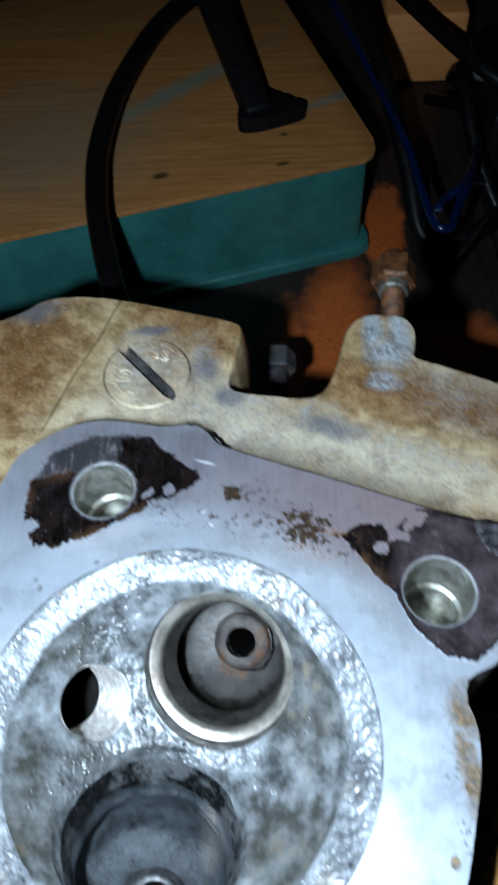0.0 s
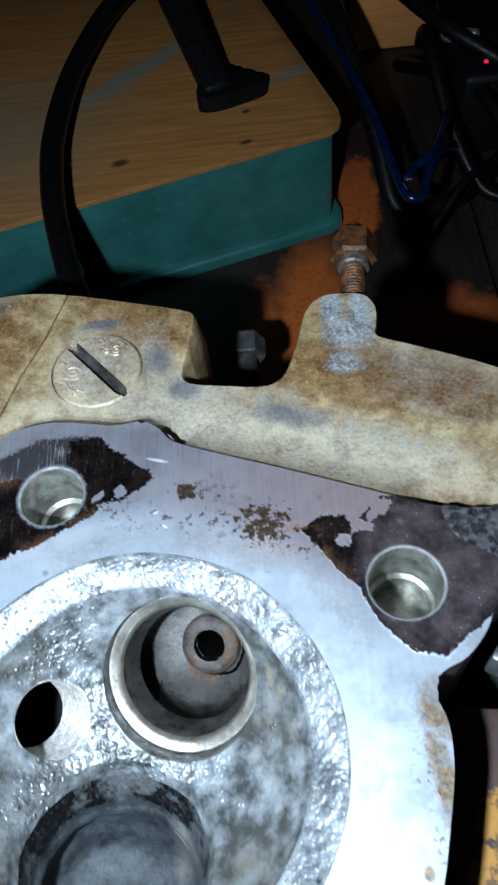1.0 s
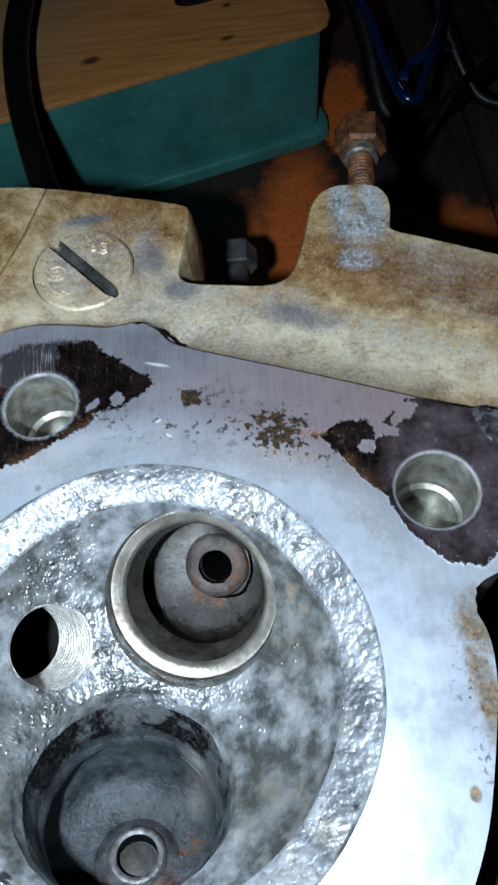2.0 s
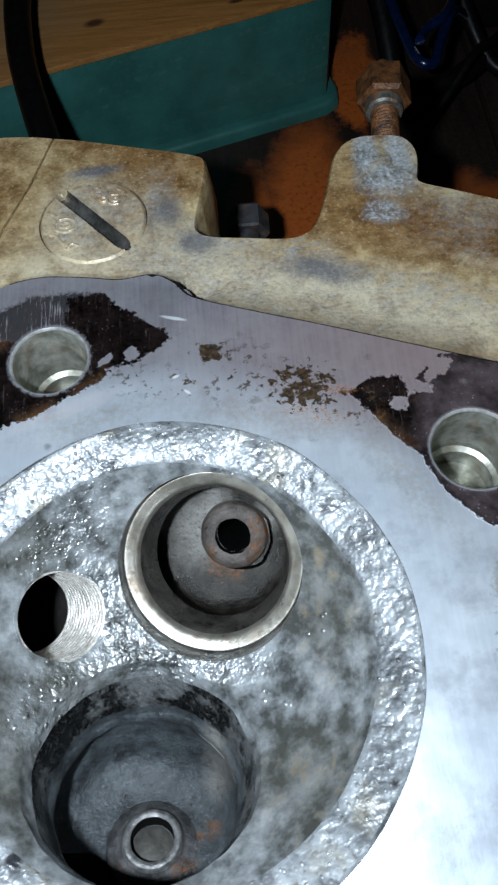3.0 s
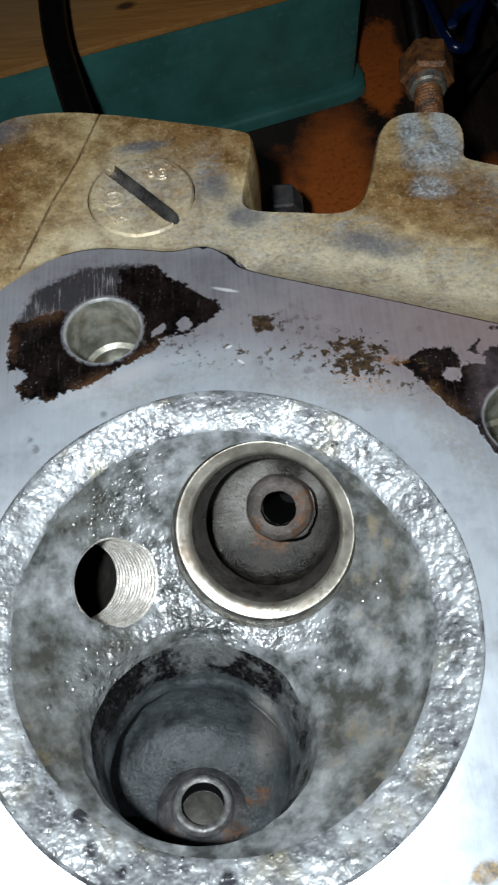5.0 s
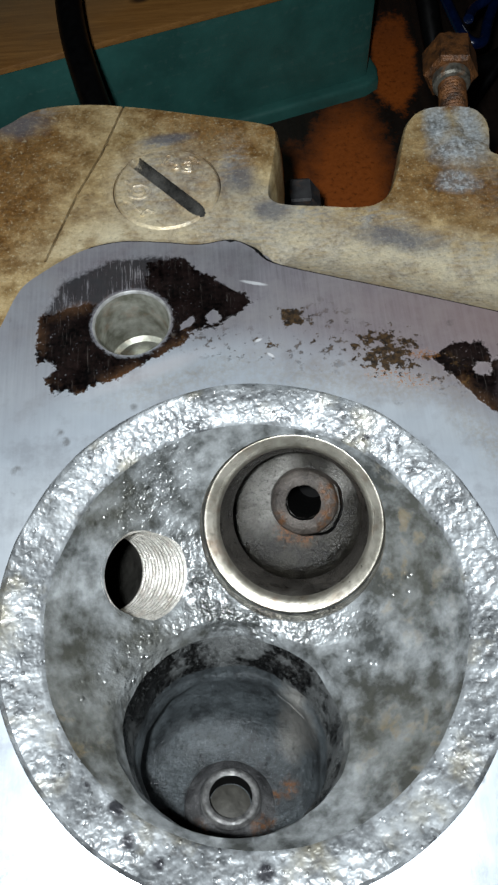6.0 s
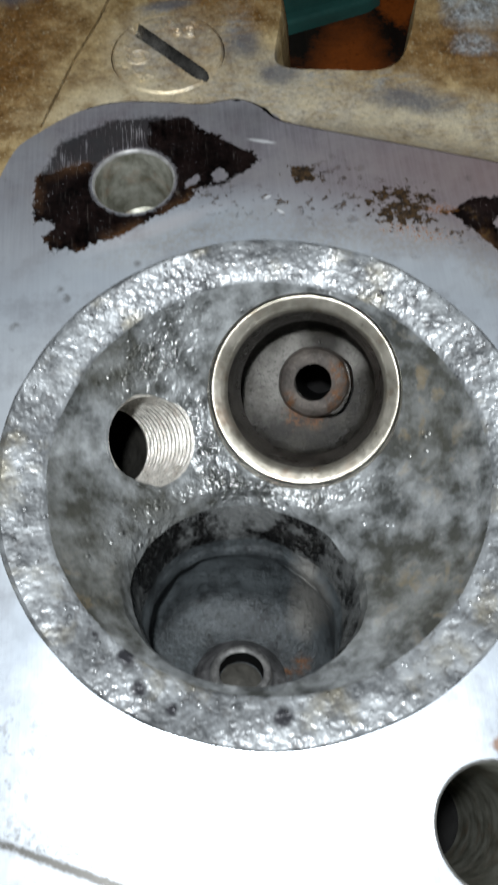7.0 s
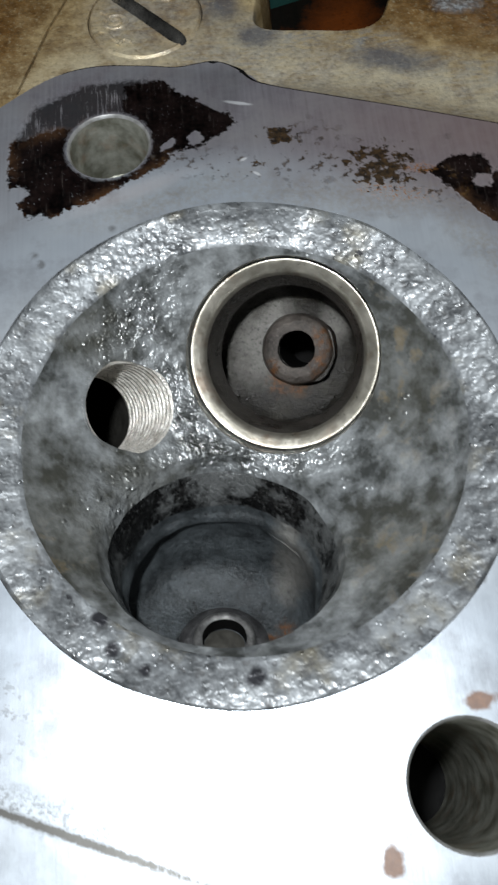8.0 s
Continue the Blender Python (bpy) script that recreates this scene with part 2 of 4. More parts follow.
def mat_register():
    m, nt, bsdf, p = material("pitted_aluminium_ring")
    mid = noise_tex(nt, p, 0.45, 6, 0.65)
    lump = noise_tex(nt, p, 0.95, 1.5, 0.45, 0.2)
    pit = cells(nt, p, 0.9)
    cloud = noise_tex(nt, p, 0.26, 5, 0.6)
    col = mix(nt, ramp(nt, cloud, 0.38, 0.60), (0.075, 0.081, 0.086), (0.29, 0.31, 0.325))
    col = mix(nt, ramp(nt, mid, 0.40, 0.62, 0, 0.3), col, (0.36, 0.38, 0.39))
    col = mix(nt, ramp(nt, noise_tex(nt, p, 0.12, 5, 0.6), 0.55, 0.70, 0, 0.75), col, (0.20, 0.18, 0.125))
    col = mix(nt, ramp(nt, lump, 0.40, 0.30, 0, 0.6), col, (0.085, 0.085, 0.085))
    hole = calc(nt, "MULTIPLY", ramp(nt, cells(nt, p, 0.22), 0.20, 0.12), ramp(nt, mid, 0.52, 0.58))
    col = mix(nt, hole, col, (0.035, 0.036, 0.04))
    for px, py, pr in ((-30.8, 13.0, 1.0), (-29.6, 9.2, 0.8), (-14.1, 4.8, 1.1), (-26, 6.6, 0.7)):
        col = mix(nt, blob(nt, p, px, py, pr, pr, 0, 0.3, mid, 1.6), col, (0.03, 0.031, 0.036))
    calm = ramp(nt, noise_tex(nt, p, 0.17, 4), 0.36, 0.62, 0.45, 1.0)
    nrm = bump(nt, calc(nt, "MULTIPLY", lump, calm), 0.6, 0.85)
    drops = calc(nt, "MULTIPLY", ramp(nt, cells(nt, p, 0.85), 0.26, 0.03), ramp(nt, noise_tex(nt, p, 0.3, 3), 0.42, 0.56))
    nrm = bump(nt, drops, 0.7, 0.35, nrm)
    nrm = bump(nt, pit, 0.07, 0.35, nrm)
    finish(nt, bsdf, col, ramp(nt, mid, 0.3, 0.7, 0.38, 0.55), 0.34, nrm)
    return m


def mat_chamber():
    m, nt, bsdf, p = material("carbon_fouled_aluminium")
    big = noise_tex(nt, p, 0.085, 4, 0.6)
    mid = noise_tex(nt, p, 0.38, 6, 0.58, 0.25)
    fine = noise_tex(nt, p, 1.3, 4, 0.6)
    lump = noise_tex(nt, p, 0.85, 3, 0.5, 0.3)
    # pale cauliflower scale over dark carbon
    curd = ramp(nt, cells(nt, p, 0.30, "SMOOTH_F1"), 0.62, 0.12)
    clean = ramp(nt, calc(nt, "ADD", calc(nt, "ADD", calc(nt, "MULTIPLY", big, 0.40), calc(nt, "ADD", calc(nt, "MULTIPLY", mid, 0.34), calc(nt, "MULTIPLY", noise_tex(nt, p, 1.0, 3, 0.6, 0.4), 0.16))), calc(nt, "MULTIPLY", curd, 0.12)), 0.41, 0.63)
    col = mix(nt, clean, mix(nt, fine, (0.024, 0.027, 0.027), (0.075, 0.080, 0.077)), mix(nt, fine, (0.27, 0.29, 0.30), (0.52, 0.55, 0.565)))
    oily = most(nt, ramp(nt, noise_tex(nt, p, 0.075, 4, 0.6), 0.58, 0.74), blob(nt, p, -37, 25, 7, 13, 12, 0.6, mid, 1.4), blob(nt, p, 4, 19, 8, 7, 20, 0.6, mid, 1.8), blob(nt, p, 9, 41, 4, 9, 0, 0.6, mid, 1.8), blob(nt, p, -33, 52, 5, 4, 0, 0.6, mid, 1.6), blob(nt, p, -27, 33, 7, 4, -20, 0.6, mid, 1.4))
    col = mix(nt, calc(nt, "MULTIPLY", oily, 0.52), col, mix(nt, fine, (0.038, 0.037, 0.026), (0.098, 0.094, 0.070)))
    ochre = calc(nt, "MULTIPLY", ramp(nt, mid, 0.55, 0.66), most(nt, blob(nt, p, 8, 42, 5, 12, 0, 0.5), blob(nt, p, 5, 17, 7, 6, 0, 0.5), blob(nt, p, -36, 20, 3, 6, 0, 0.5)))
    col = mix(nt, calc(nt, "MULTIPLY", ochre, 0.5), col, (0.22, 0.155, 0.06))
    # wet hammered relief on the bridge between the openings
    bridge = most(nt, blob(nt, p, -30, 31, 6, 4.5, 30, 0.6), blob(nt, p, -20.5, 42, 3.0, 9, 25, 0.5), blob(nt, p, -13, 36.2, 13, 2.4, -4, 0.6), blob(nt, p, -27, 54, 8, 3.0, 38, 0.5))
    nrm = bump(nt, calc(nt, "MULTIPLY", lump, calc(nt, "ADD", 0.16, bridge)), 0.7, 0.85)
    drops = calc(nt, "MULTIPLY", ramp(nt, cells(nt, p, 0.70), 0.30, 0.04), calc(nt, "ADD", bridge, ramp(nt, noise_tex(nt, p, 0.22, 3), 0.56, 0.66, 0, 0.7)))
    nrm = bump(nt, drops, 0.7, 0.4, nrm)
    nrm = bump(nt, fine, 0.10, 0.2, nrm)
    finish(nt, bsdf, col, calc(nt, "SUBTRACT", ramp(nt, clean, 0, 1, 0.46, 0.34), calc(nt, "MULTIPLY", bridge, 0.12)), 0.38, nrm)
    put(nt, bsdf.inputs["Coat Weight"], calc(nt, "ADD", 0.25, calc(nt, "MULTIPLY", bridge, 0.6)))
    return m


def mat_port(name="sooty_port", dark=(0.016, 0.018, 0.019), light=(0.058, 0.068, 0.074), rust=(), pale=(), gloss=0.4, edge=0.10, middle=0.50):
    """Soot and oil film; rust and pale are blots as (x, y, radius)."""
    m, nt, bsdf, p = material(name)
    big = noise_tex(nt, p, 0.13, 5, 0.6, 0.5)
    mid = noise_tex(nt, p, 0.4, 6, 0.65)
    fine = noise_tex(nt, p, 1.3, 6, 0.7)
    col = mix(nt, ramp(nt, calc(nt, "ADD", calc(nt, "MULTIPLY", big, 0.6), calc(nt, "MULTIPLY", mid, 0.4)), middle - edge, middle + edge), dark, light)
    for x, y, q in pale:
        col = mix(nt, calc(nt, "MULTIPLY", blob(nt, p, x, y, q, q * 1.3, 0, 0.6, mid, 1.6), 0.75), col, mix(nt, fine, (0.08, 0.077, 0.07), (0.34, 0.33, 0.305)))
    col = mix(nt, ramp(nt, fine, 0.56, 0.70, 0, 0.25), col, tuple(min(1.0, c * 2.0) for c in light))
    col = mix(nt, ramp(nt, fine, 0.42, 0.32, 0, 0.8), col, (0.008, 0.008, 0.008))
    for x, y, q in rust:
        spot = calc(nt, "MULTIPLY", blob(nt, p, x, y, q, q, 0, 0.5, mid, 1.8), ramp(nt, noise_tex(nt, p, 0.9, 6, 0.75), 0.45, 0.56, 0.0, 0.95))
        col = mix(nt, spot, col, mix(nt, fine, (0.045, 0.016, 0.005), (0.19, 0.075, 0.016)))
    grit = noise_tex(nt, p, 2.0, 6, 0.75)
    col = mix(nt, ramp(nt, grit, 0.45, 0.34, 0, 0.7), col, tuple(c * 0.3 for c in dark))
    col = mix(nt, ramp(nt, grit, 0.57, 0.68, 0, 0.5), col, tuple(min(1.0, c * 2.6) for c in light))
    nrm = bump(nt, grit, 0.5, 0.35)
    nrm = bump(nt, fine, 0.4, 0.4, nrm)
    nrm = bump(nt, mid, 0.4, 0.9, nrm)
    finish(nt, bsdf, col, ramp(nt, mid, 0.3, 0.7, gloss - 0.1, gloss + 0.14), 0.2, nrm)
    return m


def mat_metal(name, a, b, rough=0.3, metal=1.0, scale=0.4, relief=0.2, brown=0.0):
    m, nt, bsdf, p = material(name)
    mid = noise_tex(nt, p, scale, 5, 0.6)
    fine = noise_tex(nt, p, scale * 5, 4, 0.6)
    col = mix(nt, ramp(nt, mid, 0.35, 0.65), a, b)
    if brown:
        col = mix(nt, ramp(nt, noise_tex(nt, p, scale * 0.8, 5, 0.65), 0.52, 0.66, 0, brown), col, (0.24, 0.10, 0.03))
    finish(nt, bsdf, col, ramp(nt, fine, 0.3, 0.7, rough - 0.06, rough + 0.1), metal, bump(nt, fine, relief, 0.2))
    return m


def mat_cover():
    m, nt, bsdf, p = material("oil_stained_casting")
    big = noise_tex(nt, p, 0.055, 7, 0.68)
    mid = noise_tex(nt, p, 0.21, 8, 0.68)
    fine = noise_tex(nt, p, 1.2, 5, 0.66)
    grain = noise_tex(nt, p, 2.6, 3, 0.6)
    lay = noise_tex(nt, stretch(nt, p, (0.35, 1.1, 1), -22), 1.0, 6, 0.7)
    # brown oil varnish, worn to pale gold in rubbed spots
    col = mix(nt, ramp(nt, mid, 0.36, 0.64), (0.36, 0.245, 0.10), (0.66, 0.53, 0.30))
    # pale grey zones; the long one paints a highlight along the deck joint
    silver = most(nt, blob(nt, p, 10, 90, 36, 8.5, -20, 0.6, mid, 1.2), blob(nt, p, -10, 102, 14, 6, -10, 0.6, mid, 1.2), blob(nt, p, -22, 112, 9.5, 9.5, 0, 0.4, mid, 0.5), blob(nt, p, 46, 100, 16, 6, -25, 0.6, mid, 1.2))
    col = mix(nt, calc(nt, "MULTIPLY", silver, ramp(nt, lay, 0.36, 0.58, 0.25, 0.85)), col, mix(nt, ramp(nt, fine, 0.4, 0.6), (0.30, 0.295, 0.285), (0.60, 0.575, 0.51)))
    stain = most(nt, ramp(nt, big, 0.50, 0.62, 0, 0.7), blob(nt, p, 23, 107, 13, 8.5, -25, 0.6, mid, 1.2), blob(nt, p, 50, 96, 10, 5, -25, 0.6, mid, 1.8), blob(nt, p, -46, 122, 12, 14, 10, 0.7, mid, 1.8), blob(nt, p, -15, 128, 16, 4, -16, 0.6, mid, 1.6), blob(nt, p, -8, 119, 4, 6, 0, 0.6, mid, 1.6), blob(nt, p, -52, 112, 12, 20, -14, 0.5, mid, 1.4), blob(nt, p, 30, 104, 15, 7, -24, 0.6, mid, 1.6), blob(nt, p, -3.5, 123.5, 4, 3, 0, 0.5, mid, 1.4))
    col = mix(nt, calc(nt, "MULTIPLY", stain, ramp(nt, lay, 0.35, 0.62, 0.95, 0.6)), col, mix(nt, ramp(nt, mid, 0.38, 0.62), (0.12, 0.055, 0.014), (0.37, 0.20, 0.056)))
    # grey bare metal and violet-grey bloom
    bare = ramp(nt, calc(nt, "ADD", calc(nt, "MULTIPLY", mid, 0.5), calc(nt, "MULTIPLY", lay, 0.5)), 0.46, 0.58)
    zone = most(nt, blob(nt, p, 43, 103, 13, 7, -25, 0.6, mid, 1.2), blob(nt, p, -7, 101, 7, 4, 0, 0.6, mid, 0.8), blob(nt, p, -2, 104.5, 11, 4, -20, 0.6, mid, 0.8), blob(nt, p, -23, 122.5, 5, 1.6, 0, 0.5, mid, 0.6),
                blob(nt, p, -10.5, 116, 3, 7, 0, 0.6, mid, 1.0), blob(nt, p, 13, 100, 6, 4, -15, 0.6, mid, 1.0), blob(nt, p, -46, 133, 4, 3, 0, 0.6, mid, 1.0), blob(nt, p, 30, 90, 20, 4, -18, 0.6, mid, 1.4))
    col = mix(nt, calc(nt, "MULTIPLY", calc(nt, "MULTIPLY", bare, zone), 0.85), col, mix(nt, fine, (0.15, 0.165, 0.185), (0.40, 0.415, 0.435)))
    knob = most(nt, blob(nt, p, 27.2, 122, 2.0, 6.5, -6, 0.55, mid, 1.0), blob(nt, p, 33.0, 121, 2.2, 7, 4, 0.55, mid, 1.0), blob(nt, p, 30, 115, 4.5, 3.5, 0, 0.55, mid, 1.2), blob(nt, p, 28.5, 107.5, 3, 2.5, 0, 0.4, mid, 2.4))
    col = mix(nt, calc(nt, "MULTIPLY", knob, 0.8), col, mix(nt, ramp(nt, mid, 0.38, 0.6), (0.13, 0.165, 0.185), (0.50, 0.545, 0.575)))
    col = mix(nt, ramp(nt, calc(nt, "ADD", calc(nt, "MULTIPLY", lay, 0.5), calc(nt, "MULTIPLY", noise_tex(nt, p, 0.55, 6, 0.7), 0.5)), 0.52, 0.62, 0, 0.38), col, (0.15, 0.092, 0.034))
    seep = blob(nt, p, 30.2, 127, 2.4, 2.6, 0, 0.3, mid, 1.0)
    col = mix(nt, seep, col, (0.20, 0.09, 0.02))
    flake = noise_tex(nt, p, 0.75, 5, 0.7)
    crust = most(nt, blob(nt, p, 31, 105, 13, 6.5, -24, 0.7, mid, 2.2), blob(nt, p, 50, 101, 9, 5, -24, 0.7, mid, 2.4), blob(nt, p, -52, 116, 9, 17, -14, 0.6, mid, 2.2), blob(nt, p, -14, 124, 9, 4, -16, 0.7, mid, 2.2))
    col = mix(nt, calc(nt, "MULTIPLY", crust, ramp(nt, flake, 0.36, 0.6, 0.35, 0.9)), col, mix(nt, ramp(nt, fine, 0.38, 0.62), (0.085, 0.036, 0.010), (0.27, 0.125, 0.030)))
    col = mix(nt, calc(nt, "MULTIPLY", ramp(nt, grain, 0.60, 0.72, 0, 0.55), ramp(nt, mid, 0.45, 0.6)), col, (0.86, 0.74, 0.44))
    col = mix(nt, ramp(nt, flake, 0.55, 0.70, 0, 0.4), col, (0.58, 0.50, 0.31))
    col = mix(nt, ramp(nt, flake, 0.43, 0.28, 0, 0.5), col, (0.06, 0.038, 0.016))
    # cream zones; the long one adds painted glare beside the deck joint
    cream = most(nt, blob(nt, p, 24, 88, 34, 4.5, -19.5, 0.7, mid, 1.4), blob(nt, p, -8, 104, 8, 5, -20, 0.7, mid, 1.4), blob(nt, p, -30, 101, 12, 4, 10, 0.7, mid, 1.4))
    col = mix(nt, calc(nt, "MULTIPLY", cream, ramp(nt, mid, 0.40, 0.58, 0.15, 0.85)), col, mix(nt, fine, (0.54, 0.475, 0.32), (0.80, 0.73, 0.54)))
    blue = most(nt, blob(nt, p, -50, 130, 5, 3, 0, 0.5, mid, 1.6), blob(nt, p, -22, 123.4, 4.5, 1.2, 4, 0.4, mid, 1.0), blob(nt, p, -9.5, 112, 3.2, 3.4, 0, 0.5, mid, 1.6), blob(nt, p, -4.5, 104.5, 3.4, 2.6, 0, 0.5, mid, 1.6), blob(nt, p, 16, 96, 6, 2.4, -18, 0.5, mid, 1.6))
    col = mix(nt, calc(nt, "MULTIPLY", blue, 0.75), col, (0.125, 0.135, 0.165))
    crisp = noise_tex(nt, p, 1.5, 6, 0.78)
    col = mix(nt, ramp(nt, crisp, 0.46, 0.36, 0, 0.42), col, (0.10, 0.075, 0.045))
    col = mix(nt, ramp(nt, crisp, 0.56, 0.66, 0, 0.45), col, (0.80, 0.73, 0.52))
    col = mix(nt, calc(nt, "MULTIPLY", knob, ramp(nt, flake, 0.42, 0.60, 0.1, 0.85)), col, mix(nt, ramp(nt, crisp, 0.4, 0.6), (0.22, 0.26, 0.29), (0.66, 0.71, 0.74)))
    nrm = bump(nt, grain, 0.16, 0.2)
    nrm = bump(nt, flake, 0.45, 0.5, nrm)
    finish(nt, bsdf, col, ramp(nt, mid, 0.3, 0.7, 0.30, 0.44), 0.36, nrm)
    return m


def mat_rough_cast():
    m, nt, bsdf, p = material("black_pitted_casting")
    mid = noise_tex(nt, p, 0.5, 5, 0.65)
    fine = noise_tex(nt, p, 1.6, 4, 0.65)
    warped = nt.nodes.new("ShaderNodeVectorMath")
    warped.operation = "MULTIPLY_ADD"
    nt.links.new(fine, warped.inputs[0])
    warped.inputs[1].default_value = (2.2, 2.2, 2.2)
    nt.links.new(p, warped.inputs[2])
    pit = cells(nt, warped.outputs[0], 0.75)
    high = calc(nt, "ADD", calc(nt, "MULTIPLY", ramp(nt, pit, 0.15, 0.6), 0.6), calc(nt, "MULTIPLY", mid, 0.6))
    col = mix(nt, ramp(nt, mid, 0.4, 0.65), (0.010, 0.009, 0.010), (0.05, 0.046, 0.049))
    col = mix(nt, ramp(nt, high, 0.70, 0.95, 0, 0.5), col, (0.14, 0.132, 0.14))
    nrm = bump(nt, high, 0.7, 0.8)
    finish(nt, bsdf, col, 0.45, 0.2, nrm)
    return m


def mat_wood(name, a, b, knots=0.0, grey=0.0, turn=14.0, smear=0.0):
    m, nt, bsdf, p = material(name)
    g = stretch(nt, p, (0.035, 0.55, 0.55), -turn)
    grain = noise_tex(nt, g, 1.0, 6, 0.65, 0.6)
    fine = noise_tex(nt, stretch(nt, p, (0.15, 3.0, 3.0), -turn), 1.0, 4, 0.6)
    mid = noise_tex(nt, p, 0.05, 5, 0.6)
    col = mix(nt, ramp(nt, grain, 0.3, 0.7), a, b)
    col = mix(nt, ramp(nt, fine, 0.5, 0.7, 0, 0.35), col, tuple(c * 0.5 for c in a))
    if grey:
        gz = blob(nt, p, -75, 262, 34, 32, 20, 0.6, mid, 1.2)
        col = mix(nt, calc(nt, "MULTIPLY", gz, grey), col, (0.12, 0.11, 0.075))
    if smear:
        st = blob(nt, p, -27, 296, 34, 4.0, 40, 0.6, mid, 1.4)
        st2 = blob(nt, p, 33, 285, 18, 2.2, 28, 0.6, mid, 1.4)
        col = mix(nt, calc(nt, "MULTIPLY", most(nt, st, st2), smear), col, (0.07, 0.14, 0.12))
    if knots:
        k = most(nt, blob(nt, p, -33.5, 241.5, 3.0, 1.7, 15, 0.4, fine, 0.5), blob(nt, p, 12, 263, 1.5, 1.0, 15, 0.4), blob(nt, p, 11, 246, 2.4, 1.0, 15, 0.4))
        col = mix(nt, calc(nt, "MULTIPLY", k, knots), col, (0.035, 0.018, 0.008))
    finish(nt, bsdf, col, 0.6, 0.0, bump(nt, fine, 0.3, 0.3), 0.2)
    return m


def mat_paint(name, col0, wear):
    m, nt, bsdf, p = material(name)
    mid = noise_tex(nt, p, 0.06, 5, 0.6)
    fine = noise_tex(nt, p, 0.6, 5, 0.65)
    streak = noise_tex(nt, stretch(nt, p, (0.03, 0.03, 0.6), 0), 1.0, 4)
    col = mix(nt, ramp(nt, mid, 0.35, 0.65), tuple(c * 0.75 for c in col0), tuple(min(1, c * 1.15) for c in col0))
    col = mix(nt, ramp(nt, calc(nt, "ADD", calc(nt, "MULTIPLY", streak, 0.5), calc(nt, "MULTIPLY", fine, 0.5)), 0.56, 0.72, 0, 0.3), col, wear)
    finish(nt, bsdf, col, ramp(nt, fine, 0.3, 0.7, 0.4, 0.55), 0.0, bump(nt, fine, 0.3, 0.3))
    return m


def mat_bench():
    m, nt, bsdf, p = material("paint_stained_bench")
    g = noise_tex(nt, stretch(nt, p, (0.30, 0.02, 0.3), 8), 1.0, 6, 0.65, 0.5)
    mid = noise_tex(nt, p, 0.10, 8, 0.68)
    fine = noise_tex(nt, p, 0.6, 6, 0.7)
    col = mix(nt, ramp(nt, g, 0.3, 0.7), (0.004, 0.0025, 0.0016), (0.018, 0.0095, 0.0055))
    wear = calc(nt, "ADD", calc(nt, "MULTIPLY", mid, 0.6), calc(nt, "MULTIPLY", fine, 0.4))
    orange = most(nt, blob(nt, p, 54, 262, 8.5, 26, -6, 0.15, wear, 2.0), blob(nt, p, 30, 205, 13, 34, -8, 0.35, wear, 1.8), blob(nt, p, 12, 190, 8, 24, 0, 0.5, wear, 2.2),
                  blob(nt, p, 82, 194, 22, 13, -14, 0.5, wear, 2.6), blob(nt, p, -50, 75, 34, 40, 0, 0.2, wear, 1.5))
    col = mix(nt, calc(nt, "MULTIPLY", orange, ramp(nt, fine, 0.30, 0.45, 0.4, 1.0)), col, mix(nt, fine, (0.20, 0.042, 0.005), (0.46, 0.115, 0.014)))
    ochre = most(nt, blob(nt, p, 56, 20, 12, 16, 10, 0.08, wear, 2.2), blob(nt, p, 62, 42, 7, 5, 0, 0.08, wear, 2.2))
    col = mix(nt, ochre, col, mix(nt, fine, (0.34, 0.17, 0.02), (0.62, 0.36, 0.06)))
    dust = ramp(nt, noise_tex(nt, p, 0.02, 4), 0.5, 0.7, 0, 0.3)
    col = mix(nt, dust, col, (0.026, 0.022, 0.018))
    finish(nt, bsdf, col, ramp(nt, fine, 0.3, 0.7, 0.45, 0.7), 0.0, bump(nt, wear, 0.5, 0.6))
    return m


def mat_ochre():
    m, nt, bsdf, p = material("flaking_ochre_paint")
    g = noise_tex(nt, stretch(nt, p, (0.5, 0.05, 0.3), 10), 1.0, 6, 0.65, 0.5)
    mid = noise_tex(nt, p, 0.13, 7, 0.66)
    fine = noise_tex(nt, p, 0.9, 6, 0.7)
    col = mix(nt, ramp(nt, g, 0.3, 0.7), (0.022, 0.014, 0.012), (0.07, 0.045, 0.04))
    edge = calc(nt, "ADD", calc(nt, "MULTIPLY", mid, 0.7), calc(nt, "MULTIPLY", fine, 0.3))
    paint = most(nt, blob(nt, p, 40.5, 13, 5.5, 7.5, -25, 0.05, edge, 4.5), blob(nt, p, 45, 25, 4.0, 3.6, 0, 0.05, edge, 4.5))
    col = mix(nt, paint, col, mix(nt, fine, (0.22, 0.10, 0.012), (0.44, 0.23, 0.035)))
    bald = ramp(nt, noise_tex(nt, p, 0.22, 7, 0.7), 0.50, 0.54)
    col = mix(nt, calc(nt, "MULTIPLY", bald, 0.85), col, mix(nt, fine, (0.03, 0.017, 0.010), (0.10, 0.055, 0.03)))
    finish(nt, bsdf, col, 0.55, 0.0, bump(nt, edge, 0.5, 0.6))
    return m


def mat_plain(name, col0, rough, metal=0.0, relief=0.1):
    m, nt, bsdf, p = material(name)
    fine = noise_tex(nt, p, 0.5, 5, 0.6)
    col = mix(nt, ramp(nt, fine, 0.35, 0.65), tuple(c * 0.7 for c in col0), tuple(min(1.0, c * 1.25) for c in col0))
    finish(nt, bsdf, col, ramp(nt, fine, 0.3, 0.7, rough - 0.08, rough + 0.1), metal, bump(nt, fine, relief, 0.3))
    return m


